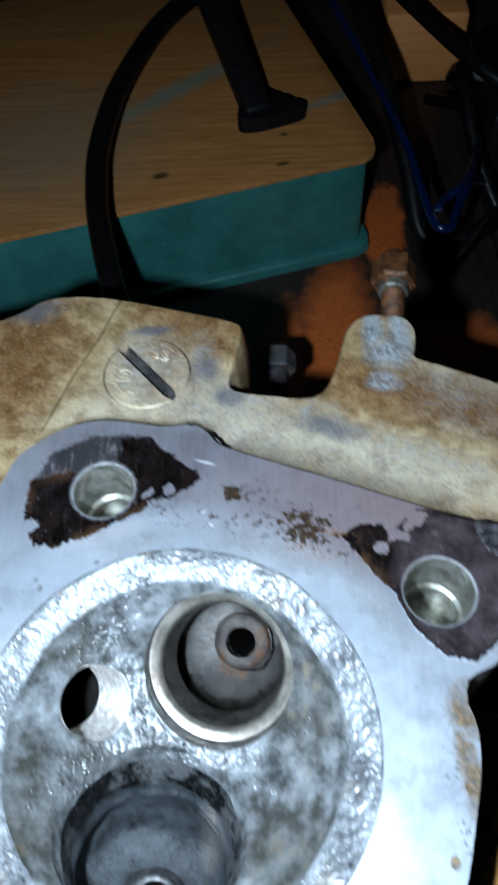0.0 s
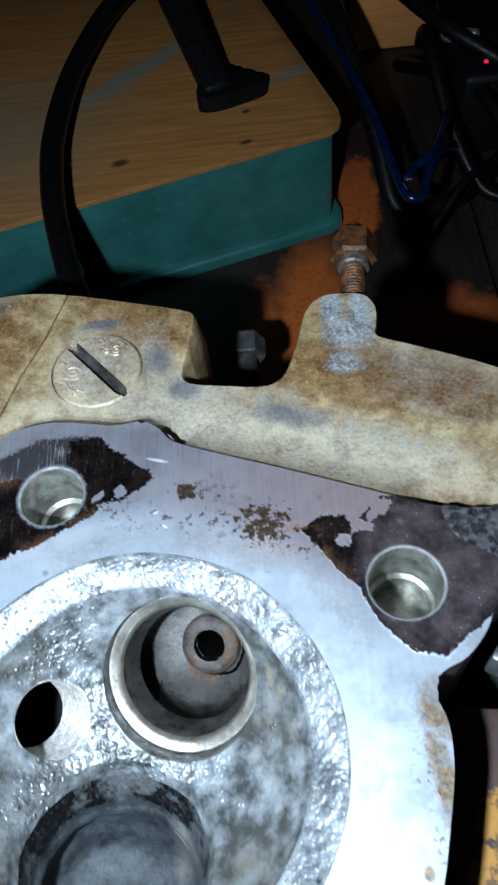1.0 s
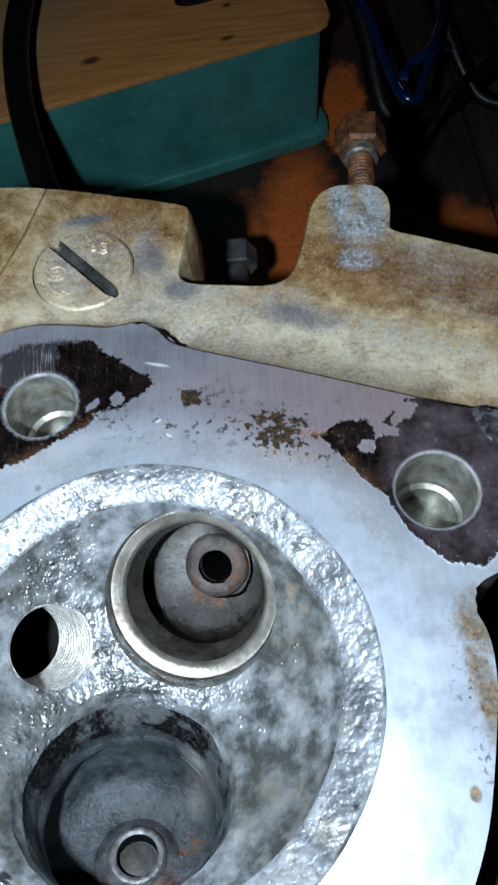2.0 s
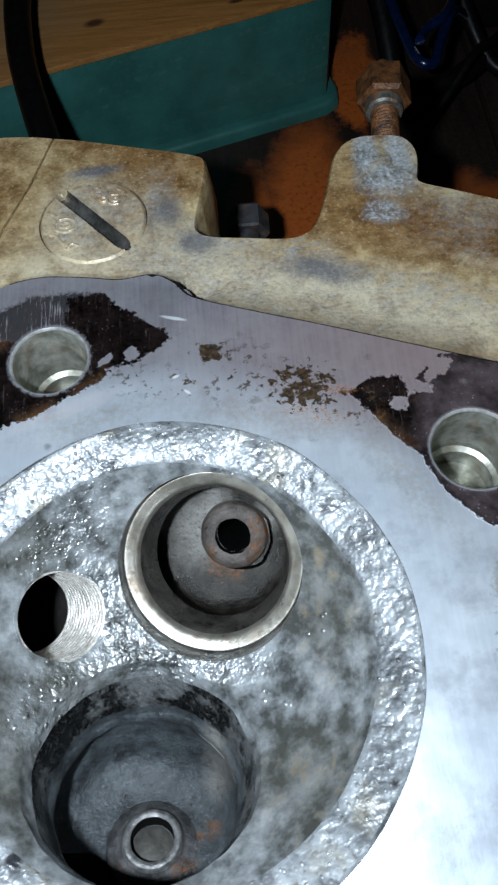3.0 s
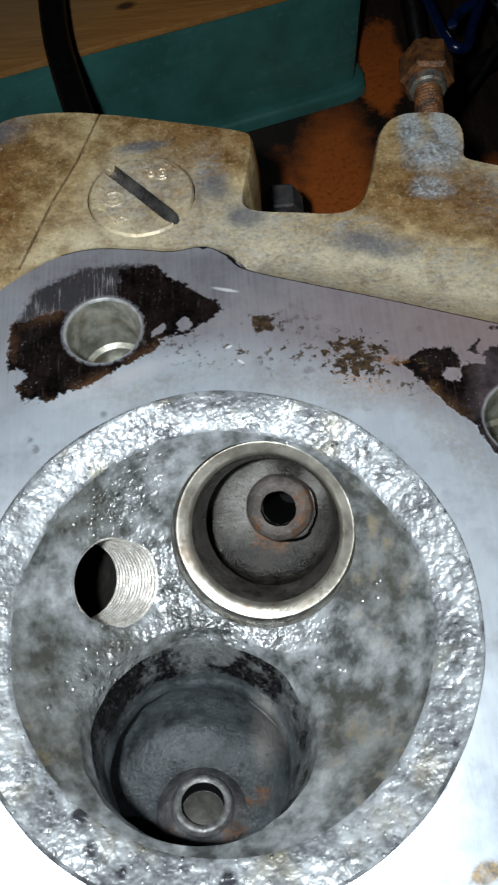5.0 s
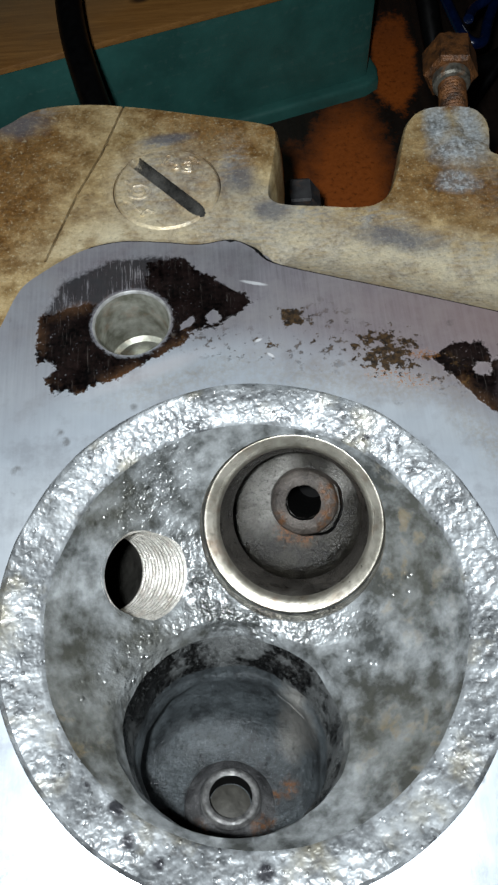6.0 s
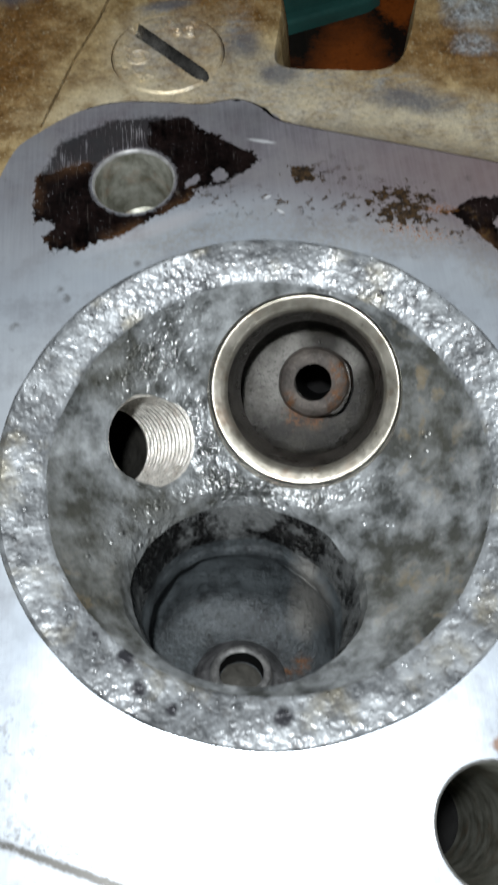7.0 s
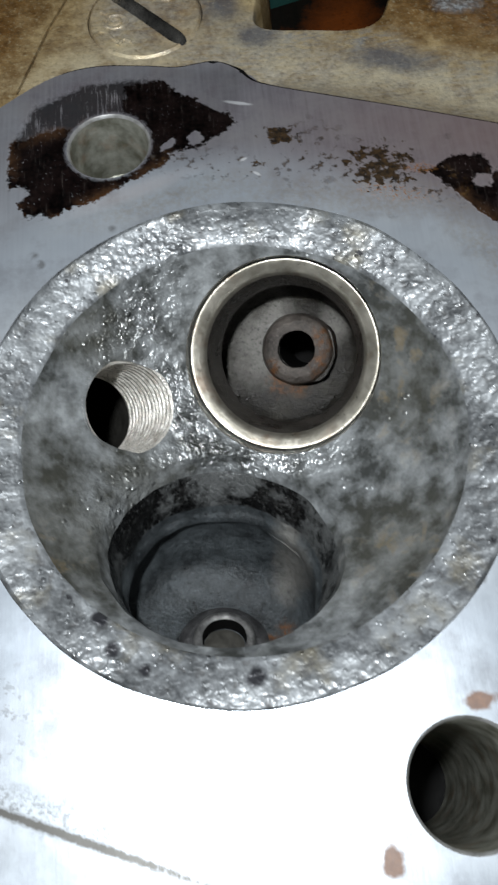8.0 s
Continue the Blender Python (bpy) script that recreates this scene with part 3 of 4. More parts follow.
DECK, REGISTER, CHAMBER = mat_deck(), mat_register(), mat_chamber()
PORT = mat_port("sooty_port", (0.018, 0.021, 0.023), (0.066, 0.077, 0.083), rust=[(-13.2, 10.6, 0.9), (-10.0, 14.8, 1.3), (-12.4, 13.6, 0.8), (-14.5, 8.3, 0.9)], pale=[(-8.5, 22, 2.2), (-8.0, 27, 1.8)], gloss=0.36)
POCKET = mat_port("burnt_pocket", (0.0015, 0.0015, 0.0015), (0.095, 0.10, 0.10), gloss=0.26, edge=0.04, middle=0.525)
PORT_IN = mat_port("brown_sooty_port", (0.007, 0.0062, 0.0048), (0.032, 0.029, 0.023), pale=[(-9.6, 61.5, 3.6), (3.6, 62.5, 2.0), (-6.0, 65.0, 2.2)], rust=[(-6.5, 55.8, 1.8), (-3.0, 54.6, 1.5)], gloss=0.34)
THROAT = mat_port("carbon_throat", (0.008, 0.0075, 0.0065), (0.066, 0.061, 0.054), gloss=0.3)
# near-black colour that paints deep shade into bores, crevice and joint
BLACKHOLE = mat_plain("shade_black", (0.003, 0.003, 0.003), 0.7)
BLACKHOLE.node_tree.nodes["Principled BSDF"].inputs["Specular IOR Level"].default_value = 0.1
RIM = mat_metal("bright_chamfer", (0.34, 0.34, 0.33), (0.66, 0.67, 0.67), 0.35, 0.6, 0.5, 0.3)
BORE = mat_metal("bore_aluminium", (0.13, 0.13, 0.10), (0.34, 0.345, 0.30), 0.34, 0.5, 0.35, 0.3, 0.25)
COVER, ROUGH = mat_cover(), mat_rough_cast()
SIDE = mat_plain("dark_cast_flank", (0.10, 0.105, 0.10), 0.55, 0.3, 0.4)
SEAT = mat_metal("valve_seat_steel", (0.24, 0.225, 0.185), (0.50, 0.475, 0.41), 0.33, 0.78, 0.3, 0.2, 0.35)
GUIDE = mat_port("guide_brown_grey", (0.035, 0.029, 0.025), (0.10, 0.086, 0.075), rust=[(1.6, 59.8, 2.0), (0.2, 56.0, 1.5), (-7.5, 57.0, 1.2)], gloss=0.42)
GUIDE_EX = mat_port("sooty_guide", (0.022, 0.022, 0.023), (0.10, 0.10, 0.102), rust=[(-14.8, 9.5, 1.4), (-24.0, 9.5, 1.5)], gloss=0.42)
THREAD = mat_metal("bright_thread", (0.34, 0.325, 0.29), (0.74, 0.72, 0.67), 0.28, 0.4, 0.6, 0.7, 0.22)
RUST = mat_metal("rusted_steel", (0.024, 0.012, 0.006), (0.14, 0.055, 0.016), 0.5, 0.3, 0.5, 0.9, 0.35)
SLOT = mat_metal("dark_slot_metal", (0.05, 0.049, 0.046), (0.20, 0.195, 0.18), 0.26, 0.7, 0.3, 0.2)
DARKSTEEL = mat_metal("dim_steel", (0.02, 0.02, 0.021), (0.05, 0.05, 0.052), 0.65, 0.2, 0.3, 0.4, 0.3)
STEEL = mat_metal("grey_steel", (0.22, 0.23, 0.24), (0.40, 0.41, 0.42), 0.42, 0.8, 0.3, 0.3, 0.2)
PINE = mat_wood("varnished_pine", (0.165, 0.072, 0.018), (0.285, 0.138, 0.038), 0.95, 0.55, 14.0, 0.6)
OFFCUT = mat_wood("orange_pine", (0.36, 0.15, 0.04), (0.48, 0.22, 0.07), 0.0, 0.0, 0.0)
TEAL = mat_paint("teal_paint", (0.029, 0.112, 0.098), (0.15, 0.21, 0.18))
BENCH, OCHRE = mat_bench(), mat_ochre()
RUBBER = mat_plain("black_rubber", (0.0025, 0.0025, 0.0027), 0.42, 0.0, 0.04)
BLACK = mat_plain("black_plastic", (0.003, 0.003, 0.0033), 0.5)
BLUE = mat_plain("blue_cable_sheath", (0.0015, 0.006, 0.028), 0.2)
WELL = mat_plain("sooty_plug_well", (0.022, 0.021, 0.018), 0.6, 0.1, 0.4)
DIRTY = mat_metal("dirty_washer_steel", (0.05, 0.045, 0.035), (0.17, 0.165, 0.14), 0.5, 0.5, 0.5, 0.6, 0.6)
GUIDE_LIP = mat_metal("worn_guide_lip", (0.08, 0.08, 0.08), (0.26, 0.26, 0.255), 0.36, 0.6, 0.8, 0.6)
PLUGGED = mat_plain("carbon_plug", (0.055, 0.053, 0.046), 0.5, 0.1, 0.6)
PLATE = mat_plain("grey_green_steel", (0.05, 0.06, 0.054), 0.5, 0.4, 0.2)
WALL = mat_plain("dull_plaster", (0.30, 0.28, 0.25), 0.85)
FLOOR = mat_plain("concrete_floor", (0.20, 0.19, 0.18), 0.85)
m, nt, bsdf, _ = material("red_indicator")
finish(nt, bsdf, (0.6, 0.01, 0.02), 0.3)
bsdf.inputs["Emission Color"].default_value = (1.0, 0.02, 0.06, 1)
bsdf.inputs["Emission Strength"].default_value = 0.5
LED = m
for one, film in ((CHAMBER, None), (REGISTER, 0.35), (COVER, 0.25)):
    oiled(one, film)
for one in (RUBBER, BLACK):
    one.node_tree.nodes["Principled BSDF"].inputs["Specular IOR Level"].default_value = 0.14


# ---- mesh helpers: all in millimetres, scaled when linked ----
def placed(ob):
    own = ob.matrix_basis.copy()
    return placed(ob.parent) @ ob.matrix_parent_inverse @ own if ob.parent else own


def part(name, bm, mat, parent=None, label="", smooth=35.0):
    mats = mat if isinstance(mat, (list, tuple)) else [mat]
    bmesh.ops.scale(bm, vec=(0.001,) * 3, verts=bm.verts)
    me = bpy.data.meshes.new(name)
    bm.to_mesh(me)
    bm.free()
    for one in mats:
        me.materials.append(one)
    if smooth:
        me.shade_smooth()
        me.set_sharp_from_angle(angle=radians(smooth))
    ob = new(name, me)
    if parent is not None:
        ob.parent = parent
        ob.matrix_parent_inverse = placed(parent).inverted()
    if label:
        tagged(ob, label)
    return ob


def base(name, x, y, z, label, category, group=""):
    ob = new(name)
    ob.location = (x * 0.001, y * 0.001, z * 0.001)
    ob.empty_display_size = 0.01
    return tagged(ob, label, category, group)


def frame_of(axis):
    a = Vector(axis).normalized()
    return a.to_track_quat("Z", "Y").to_matrix().to_4x4()


def lathe(bm, profile, origin=(0, 0, 0), axis=(0, 0, 1), n=64, closed=True, mats=None, wobble=0.0):
    """Turns (distance along the axis, radius) rows round the axis. closed: last row joins the first."""
    mtx = Matrix.Translation(origin) @ frame_of(axis)
    rings = []
    for s, r in profile:
        if r <= 1e-6:
            rings.append([bm.verts.new(mtx @ Vector((0, 0, s)))])
        else:
            ring = []
            for k in range(n):
                u, v = math.cos(k * math.tau / n), math.sin(k * math.tau / n)
                rr = r + wobble * (noise.noise(Vector((u * 2.2, v * 2.2, s * 0.22))) + 0.5 * noise.noise(Vector((u * 6, v * 6, s * 0.5 + 9))))
                ring.append(bm.verts.new(mtx @ Vector((rr * u, rr * v, s))))
            rings.append(ring)
    pairs = list(zip(rings, rings[1:]))
    if closed:
        pairs.append((rings[-1], rings[0]))
    for i, (a, b) in enumerate(pairs):
        made = []
        for k in range(n):
            k2 = (k + 1) % n
            if len(a) == 1 and len(b) == 1:
                continue
            if len(a) == 1:
                made.append(bm.faces.new((a[0], b[k], b[k2])))
            elif len(b) == 1:
                made.append(bm.faces.new((a[k], b[0], a[k2])))
            else:
                made.append(bm.faces.new((a[k], b[k], b[k2], a[k2])))
        for f in made:
            f.material_index = mats[i] if mats else 0
    return bm


def eased(profile, per=4):
    """The profile with its corners drawn as curves."""
    out = []
    for i in range(len(profile) - 1):
        p0, p1, p2, p3 = (Vector(profile[min(max(i + k, 0), len(profile) - 1)]) for k in (-1, 0, 1, 2))
        for k in range(per):
            t = k / per
            q = 0.5 * ((2 * p1) + (p2 - p0) * t + (2 * p0 - 5 * p1 + 4 * p2 - p3) * t * t + (3 * p1 - p0 - 3 * p2 + p3) * t ** 3)
            out.append((q.x, max(q.y, 0.0)))
    return out + [tuple(profile[-1])]


def rounded(points, per=6):
    """A closed smooth outline through a few plan points."""
    out = []
    n = len(points)
    for i in range(n):
        p0, p1, p2, p3 = (Vector(points[(i + k) % n]) for k in (-1, 0, 1, 2))
        for k in range(per):
            t = k / per
            out.append(0.5 * ((2 * p1) + (p2 - p0) * t + (2 * p0 - 5 * p1 + 4 * p2 - p3) * t * t + (3 * p1 - p0 - 3 * p2 + p3) * t ** 3))
    return out


def clipped(points, times):
    """Cuts the corners of a closed outline."""
    pts = [Vector(q) for q in points]
    for _ in range(times):
        pts = [q for a, b in zip(pts, pts[1:] + pts[:1]) for q in (a.lerp(b, 0.25), a.lerp(b, 0.75))]
    return pts


def prism(bm, outline, z0, z1, bevel=0.0, segments=2, mat=0):
    lo = [bm.verts.new((p[0], p[1], z0)) for p in outline]
    hi = [bm.verts.new((p[0], p[1], z1)) for p in outline]
    n = len(lo)
    bottom = bm.faces.new(lo[::-1])
    top = bm.faces.new(hi)
    sides = [bm.faces.new((lo[i], lo[(i + 1) % n], hi[(i + 1) % n], hi[i])) for i in range(n)]
    for f in (bottom, top, *sides):
        f.material_index = mat
    if bevel:
        bmesh.ops.bevel(bm, geom=list(top.edges), offset=bevel, segments=segments, affect="EDGES", profile=0.5)
    return bm


def box(bm, lo, hi, bevel=0.6, segments=2, m=None):
    made = bmesh.ops.create_cube(bm, size=1)
    verts = made["verts"]
    for v in verts:
        v.co = Vector([lo[k] + (v.co[k] + 0.5) * (hi[k] - lo[k]) for k in range(3)])
    if bevel:
        edges = list({e for v in verts for e in v.link_edges})
        res = bmesh.ops.bevel(bm, geom=edges, offset=bevel, segments=segments, affect="EDGES", profile=0.5)
        verts = list({v for f in res["faces"] for v in f.verts} | {v for v in verts if v.is_valid})
    if m is not None:
        bmesh.ops.transform(bm, matrix=m, verts=verts)
    return bm


def tube(points, radius, per=8, n=12):
    """A round cable along a smooth open line."""
    pts = [Vector(p) for p in points]
    line = []
    for i in range(len(pts) - 1):
        p0, p1, p2, p3 = pts[max(i - 1, 0)], pts[i], pts[i + 1], pts[min(i + 2, len(pts) - 1)]
        for k in range(per):
            t = k / per
            line.append(0.5 * ((2 * p1) + (p2 - p0) * t + (2 * p0 - 5 * p1 + 4 * p2 - p3) * t * t + (3 * p1 - p0 - 3 * p2 + p3) * t ** 3))
    line.append(pts[-1])
    bm = bmesh.new()
    rings = []
    side = Vector((0.3, 0.2, 1)).normalized()
    for i, p in enumerate(line):
        d = (line[min(i + 1, len(line) - 1)] - line[max(i - 1, 0)]).normalized()
        u = d.cross(side).normalized()
        w = u.cross(d)
        side = w
        r = radius(i / (len(line) - 1)) if callable(radius) else radius
        rings.append([bm.verts.new(p + r * (math.cos(k * math.tau / n) * u + math.sin(k * math.tau / n) * w)) for k in range(n)])
    for a, b in zip(rings, rings[1:]):
        for k in range(n):
            bm.faces.new((a[k], a[(k + 1) % n], b[(k + 1) % n], b[k]))
    bm.faces.new(rings[0][::-1])
    bm.faces.new(rings[-1])
    return bm


def carve(bm, mats, cutters):
    """Cuts closed meshes out of bm; each cutter is (bmesh, its materials). Returns a bmesh and the joined materials."""
    def temp(name, b, ms):
        bmesh.ops.recalc_face_normals(b, faces=b.faces)
        me = bpy.data.meshes.new(name)
        b.to_mesh(me)
        b.free()
        for one in ms:
            me.materials.append(one)
        return new(name, me)
    body = temp("carved", bm, mats)
    tools = []
    for b, ms in cutters:
        tool = temp("tool", b, ms)
        tools.append(tool)
        mod = body.modifiers.new("cut", "BOOLEAN")
        mod.operation, mod.solver, mod.object, mod.material_mode = "DIFFERENCE", "EXACT", tool, "TRANSFER"
    deps = bpy.context.evaluated_depsgraph_get()
    me = bpy.data.meshes.new_from_object(body.evaluated_get(deps))
    out = bmesh.new()
    out.from_mesh(me)
    used = list(me.materials)
    for ob in (body, *tools):
        data = ob.data
        bpy.data.objects.remove(ob)
        bpy.data.meshes.remove(data)
    bpy.data.meshes.remove(me)
    return out, used


# ---- the room and the bench ----
BENCH_Z = 0.0


def slab(name, lo, hi, mat):
    bm = bmesh.new()
    box(bm, lo, hi, 0)
    return tagged(part(name, bm, mat, None, "", 0), kind="structure")


slab("floor", (-2500, -2500, -900), (2500, 2500, -850), FLOOR)
slab("ceiling", (-2500, -2500, 1700), (2500, 2500, 1750), WALL)
slab("wall_north", (-2500, 1600, -850), (2500, 1700, 1700), WALL)
slab("wall_south", (-2500, -2500, -850), (2500, -2400, 1700), WALL)
slab("wall_west", (-2500, -2400, -850), (-2400, 1600, 1700), WALL)
slab("wall_east", (2400, -2400, -850), (2500, 1600, 1700), WALL)

bench = base("workbench", 0, 300, -850, "worn brown wooden workbench with orange and ochre paint stains", "workbench")
for i in range(7):
    bm = bmesh.new()
    x0 = -560 + i * 165
    box(bm, (x0, -350, BENCH_Z - 40), (x0 + 163.5, 900, BENCH_Z - (0.0, 0.4, 0.2)[i % 3]), 1.2)
    part("plank", bm, BENCH, bench)
for x in (-520, 540):
    for y in (-300, 850):
        bm = bmesh.new()
        box(bm, (x - 40, y - 40, -850), (x + 40, y + 40, BENCH_Z - 40), 3)
        part("leg", bm, BENCH, bench)

# ---- the cylinder head ----
head = base("cylinder_head", -10, 40, BENCH_Z, "dismantled aluminium engine cylinder head, combustion side up, stained and oily", "engine part")
C = Vector((-13.0, 34.6))

TOP_LINE = [(-42.6, 91.4), (-36.4, 95.2), (-30, 96.5), (-22.7, 95.6), (-17.4, 94.6), (-12, 95.0), (-8.3, 92.8), (-5.6, 89.7), (3.5, 86.0),
            (13.8, 82.2), (23.6, 78.4), (33, 74.7), (39.4, 72.3)]
DECK_LINE = [(46, 71), (56, 71.5), (60, 66), (56.5, 60.5), (51, 57.6), (46.2, 53.7), (43.5, 49.5), (39.9, 45.9), (36, 44), (33.9, 41.5), (35.2, 36.5), (35, 31),
             (33.6, 25), (29.8, 13.1), (24.7, 4), (20.5, -1), (20, -6), (21.5, -14), (20, -24), (10, -32), (-10, -38), (-50, -38), (-80, -20), (-88, 20),
             (-84, 55), (-66, 66), (-54, 72), (-49.3, 79.9), (-46.1, 88.0)]
outline = rounded(TOP_LINE + DECK_LINE, 5)
bm = bmesh.new()
prism(bm, outline, 46, 100, 0.5, 2)

IN_C, IN_AX = Vector((-6.4, 49.6, 88.3)), Vector((0.15, 0.500, -0.85)).normalized()
EX_C, EX_AX = Vector((-16.9, 22.4, 89.4)), Vector((-0.11, -0.41, -0.905)).normalized()
PL_C, PL_AX = Vector((-27.9, 43.4, 89.6)), Vector((-0.60, 0.31, -0.79)).normalized()

# a spherical bowl, 14 deep
BOWL = [(97.4 - 14 + 33.6 - math.sqrt(33.6 ** 2 - q * q), q) for q in (27.3, 26, 24, 21, 17, 12, 6, 0)]
cutters = []
# register counterbore and bowl
b = bmesh.new()
lathe(b, [(115, 0), (115, 33.3), (99.5, 33.2), (99.05, 32.8), (98.3, 28.0), (97.8, 27.5)] + BOWL, (C.x, C.y, 0), (0, 0, 1), 160, False, [0] * 5 + [1] * len(BOWL), 0.3)
cutters.append((b, [REGISTER, CHAMBER]))
# inlet: seat pocket, then the port, undercut on one side, with its passage
b = bmesh.new()
lathe(b, [(-10, 0), (-10, 13.75), (7.6, 13.75), (8.0, 10.35), (10, 10.35), (10, 0)], IN_C, IN_AX, 96, False, [0, 0, 0, 1, 1, 1], 0.0)
cutters.append((b, [CHAMBER, PORT_IN]))
b = bmesh.new()
rows = [(8.3, 0)] + eased([(8.3, 10.3), (10, 11.4), (15, 11.9), (18, 11.2), (19.6, 8.5), (20.2, 4.5), (20.3, 0)], 4)
lathe(b, rows, IN_C + Vector((-0.9, -0.5, 0)), IN_AX, 96, False, None, 0.25)
cutters.append((b, [PORT_IN]))
b = bmesh.new()
mid_in = IN_C + IN_AX * 13.5
lathe(b, [(0, 0), (0, 6.6), (19, 6.6), (21, 4), (21, 0)], mid_in, (-0.95, -0.12, -0.20), 40, False)
cutters.append((b, [PORT_IN]))
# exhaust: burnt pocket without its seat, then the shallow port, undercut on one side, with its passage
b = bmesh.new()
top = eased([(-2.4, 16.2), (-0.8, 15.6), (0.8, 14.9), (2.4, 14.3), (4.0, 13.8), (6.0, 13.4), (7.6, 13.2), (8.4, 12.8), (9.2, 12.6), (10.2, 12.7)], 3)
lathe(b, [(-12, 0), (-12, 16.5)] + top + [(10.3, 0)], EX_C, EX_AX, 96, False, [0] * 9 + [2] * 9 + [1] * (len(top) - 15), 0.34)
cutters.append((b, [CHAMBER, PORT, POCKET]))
b = bmesh.new()
rows = [(8.6, 0)] + eased([(8.6, 14.3), (11, 14.7), (15, 14.7), (18.5, 13.8), (21, 11), (22.2, 7), (22.6, 0)], 4)
lathe(b, rows, EX_C + Vector((-1.5, -1.3, 0)), EX_AX, 96, False, None, 0.4)
cutters.append((b, [PORT]))
b = bmesh.new()
way = Vector((-0.80, -0.58, -0.10))
lathe(b, [(0, 0), (0, 6.4), (16, 6.4), (18, 3), (18, 0)], EX_C + EX_AX * 14.2 + way * 9.5, way, 40, False)
cutters.append((b, [PORT]))
IN_G, EX_G = IN_C + Vector((0.5, 0.6, 0)), EX_C + Vector((0.3, 0.2, 0))
# guide bores, coloured black in place of the darkness of their depth
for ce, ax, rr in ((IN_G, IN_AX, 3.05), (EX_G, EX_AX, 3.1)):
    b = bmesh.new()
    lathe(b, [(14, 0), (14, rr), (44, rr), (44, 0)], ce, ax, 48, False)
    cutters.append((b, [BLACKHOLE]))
# jagged crevice on one side of the inlet guide, its shade put into the colour
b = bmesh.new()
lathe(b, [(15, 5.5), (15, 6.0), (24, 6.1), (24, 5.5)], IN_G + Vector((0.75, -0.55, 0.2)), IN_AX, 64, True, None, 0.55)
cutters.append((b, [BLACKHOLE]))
# plug hole and its well
b = bmesh.new()
lathe(b, [(-9, 0), (-9, 6.75), (15, 6.75), (15.5, 11.0), (75, 13.0), (75, 0)], PL_C, PL_AX, 48, False, [0, 0, 1, 1, 1])
cutters.append((b, [CHAMBER, WELL]))
# stud holes: chamfered and stepped; the second is ringed by old thread, the third opens into a wide cavity
for hx, hy, r, low in ((-28.3, 80.4, 5.75, [(88, 5.75), (87.5, 4.9), (84, 4.9), (83.8, 0)]),
                       (32.5, 58.8, 6.1, [(97.6 - 0.55 * k, 6.1 - 0.16 * (k % 2)) for k in range(15)] + [(88.6, 6.1), (88.1, 5.3), (84.5, 5.2), (84.2, 0)]),
                       (6.2, -7.5, 6.1, [(88, 6.1), (70, 6.3), (52, 6.2), (50, 0)])):
    b = bmesh.new()
    rows = [(120, 0), (120, r + 0.4), (100.1, r + 0.4), (99.6, r)] + low
    # the third hole's floor is coloured black to pass for unlit depth
    lathe(b, rows, (hx, hy, 0), (0, 0, 1), 72, False, [1, 1, 1] + [0] * (len(low) - 1) + [0 if hy > 0 else 2])
    cutters.append((b, [BORE, RIM, BLACKHOLE]))
body, used = carve(bm, [DECK, SIDE], cutters)
for f in body.faces:
    if used[f.material_index] == DECK and (abs(f.normal.z) < 0.5 or f.calc_center_median().z < 90):
        f.material_index = used.index(SIDE) if SIDE in used else f.material_index
part("deck_casting", body, used, head, "machined aluminium joint face with dark gasket residue", 40)

# lower body standing on the bench
bm = bmesh.new()
ring = rounded([(30, 62), (28, 20), (8, -20), (-45, -25), (-68, 10), (-60, 60), (-30, 80), (10, 70)], 5)
prism(bm, ring, 14, 46.01, 1.0)
b = bmesh.new()
lathe(b, [(-9, 0), (-9, 13), (120, 15), (120, 0)], PL_C, PL_AX, 32, False)
lower, used = carve(bm, [SIDE], [(b, [WELL])])
part("lower_body", lower, used, head, "", 30)
for z in (10, 18, 26, 34):
    bm = bmesh.new()
    prism(bm, [Vector((p.x * 1.06 + 1, p.y * 1.06)) for p in ring], z, z + 3.0, 0.6)
    b = bmesh.new()
    lathe(b, [(-9, 0), (-9, 13.2), (120, 15.2), (120, 0)], PL_C, PL_AX, 32, False)
    fin, used = carve(bm, [SIDE], [(b, [WELL])])
    part("cooling_fin", fin, used, head, "", 30)

# rough cast ear beside the second stud hole
bm = bmesh.new()
prism(bm, rounded([(40.5, 72), (46, 70.8), (55, 71.2), (59, 66), (55.5, 61.2), (50.5, 58.6), (47, 63), (42.5, 65.5)], 5), 96, 100.25, 0.4)
part("rough_pad", bm, ROUGH, head, "black pitted unmachined casting")

# inlet seat, guides
bm = bmesh.new()
face = eased([(0.6, 13.5), (0.66, 13.2), (1.2, 12.0), (1.6, 11.65)], 3)
neck = eased([(2.1, 11.4), (3.6, 11.0), (5.0, 10.75), (6.4, 10.5), (7.9, 10.3)], 3)
lathe(bm, [(0.9, 13.72)] + face + neck + [(7.9, 13.6)], IN_C, IN_AX, 96, True, [0] * (len(face) + 1) + [1] * (len(neck) + 1))
part("valve_seat", bm, [SEAT, THROAT], head, "bright worn steel valve seat ring", 40)
bm = bmesh.new()
rows = eased([(23, 6.6), (19.9, 6.1), (18.7, 5.8), (18.05, 5.6), (17.75, 5.2)], 3) + [(17.55, 4.8), (17.45, 4.6), (17.4, 3.5), (17.5, 3.1), (29, 3.05), (29, 6.6)]
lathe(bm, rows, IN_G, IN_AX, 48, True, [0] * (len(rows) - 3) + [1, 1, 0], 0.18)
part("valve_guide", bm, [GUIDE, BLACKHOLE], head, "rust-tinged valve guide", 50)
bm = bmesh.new()
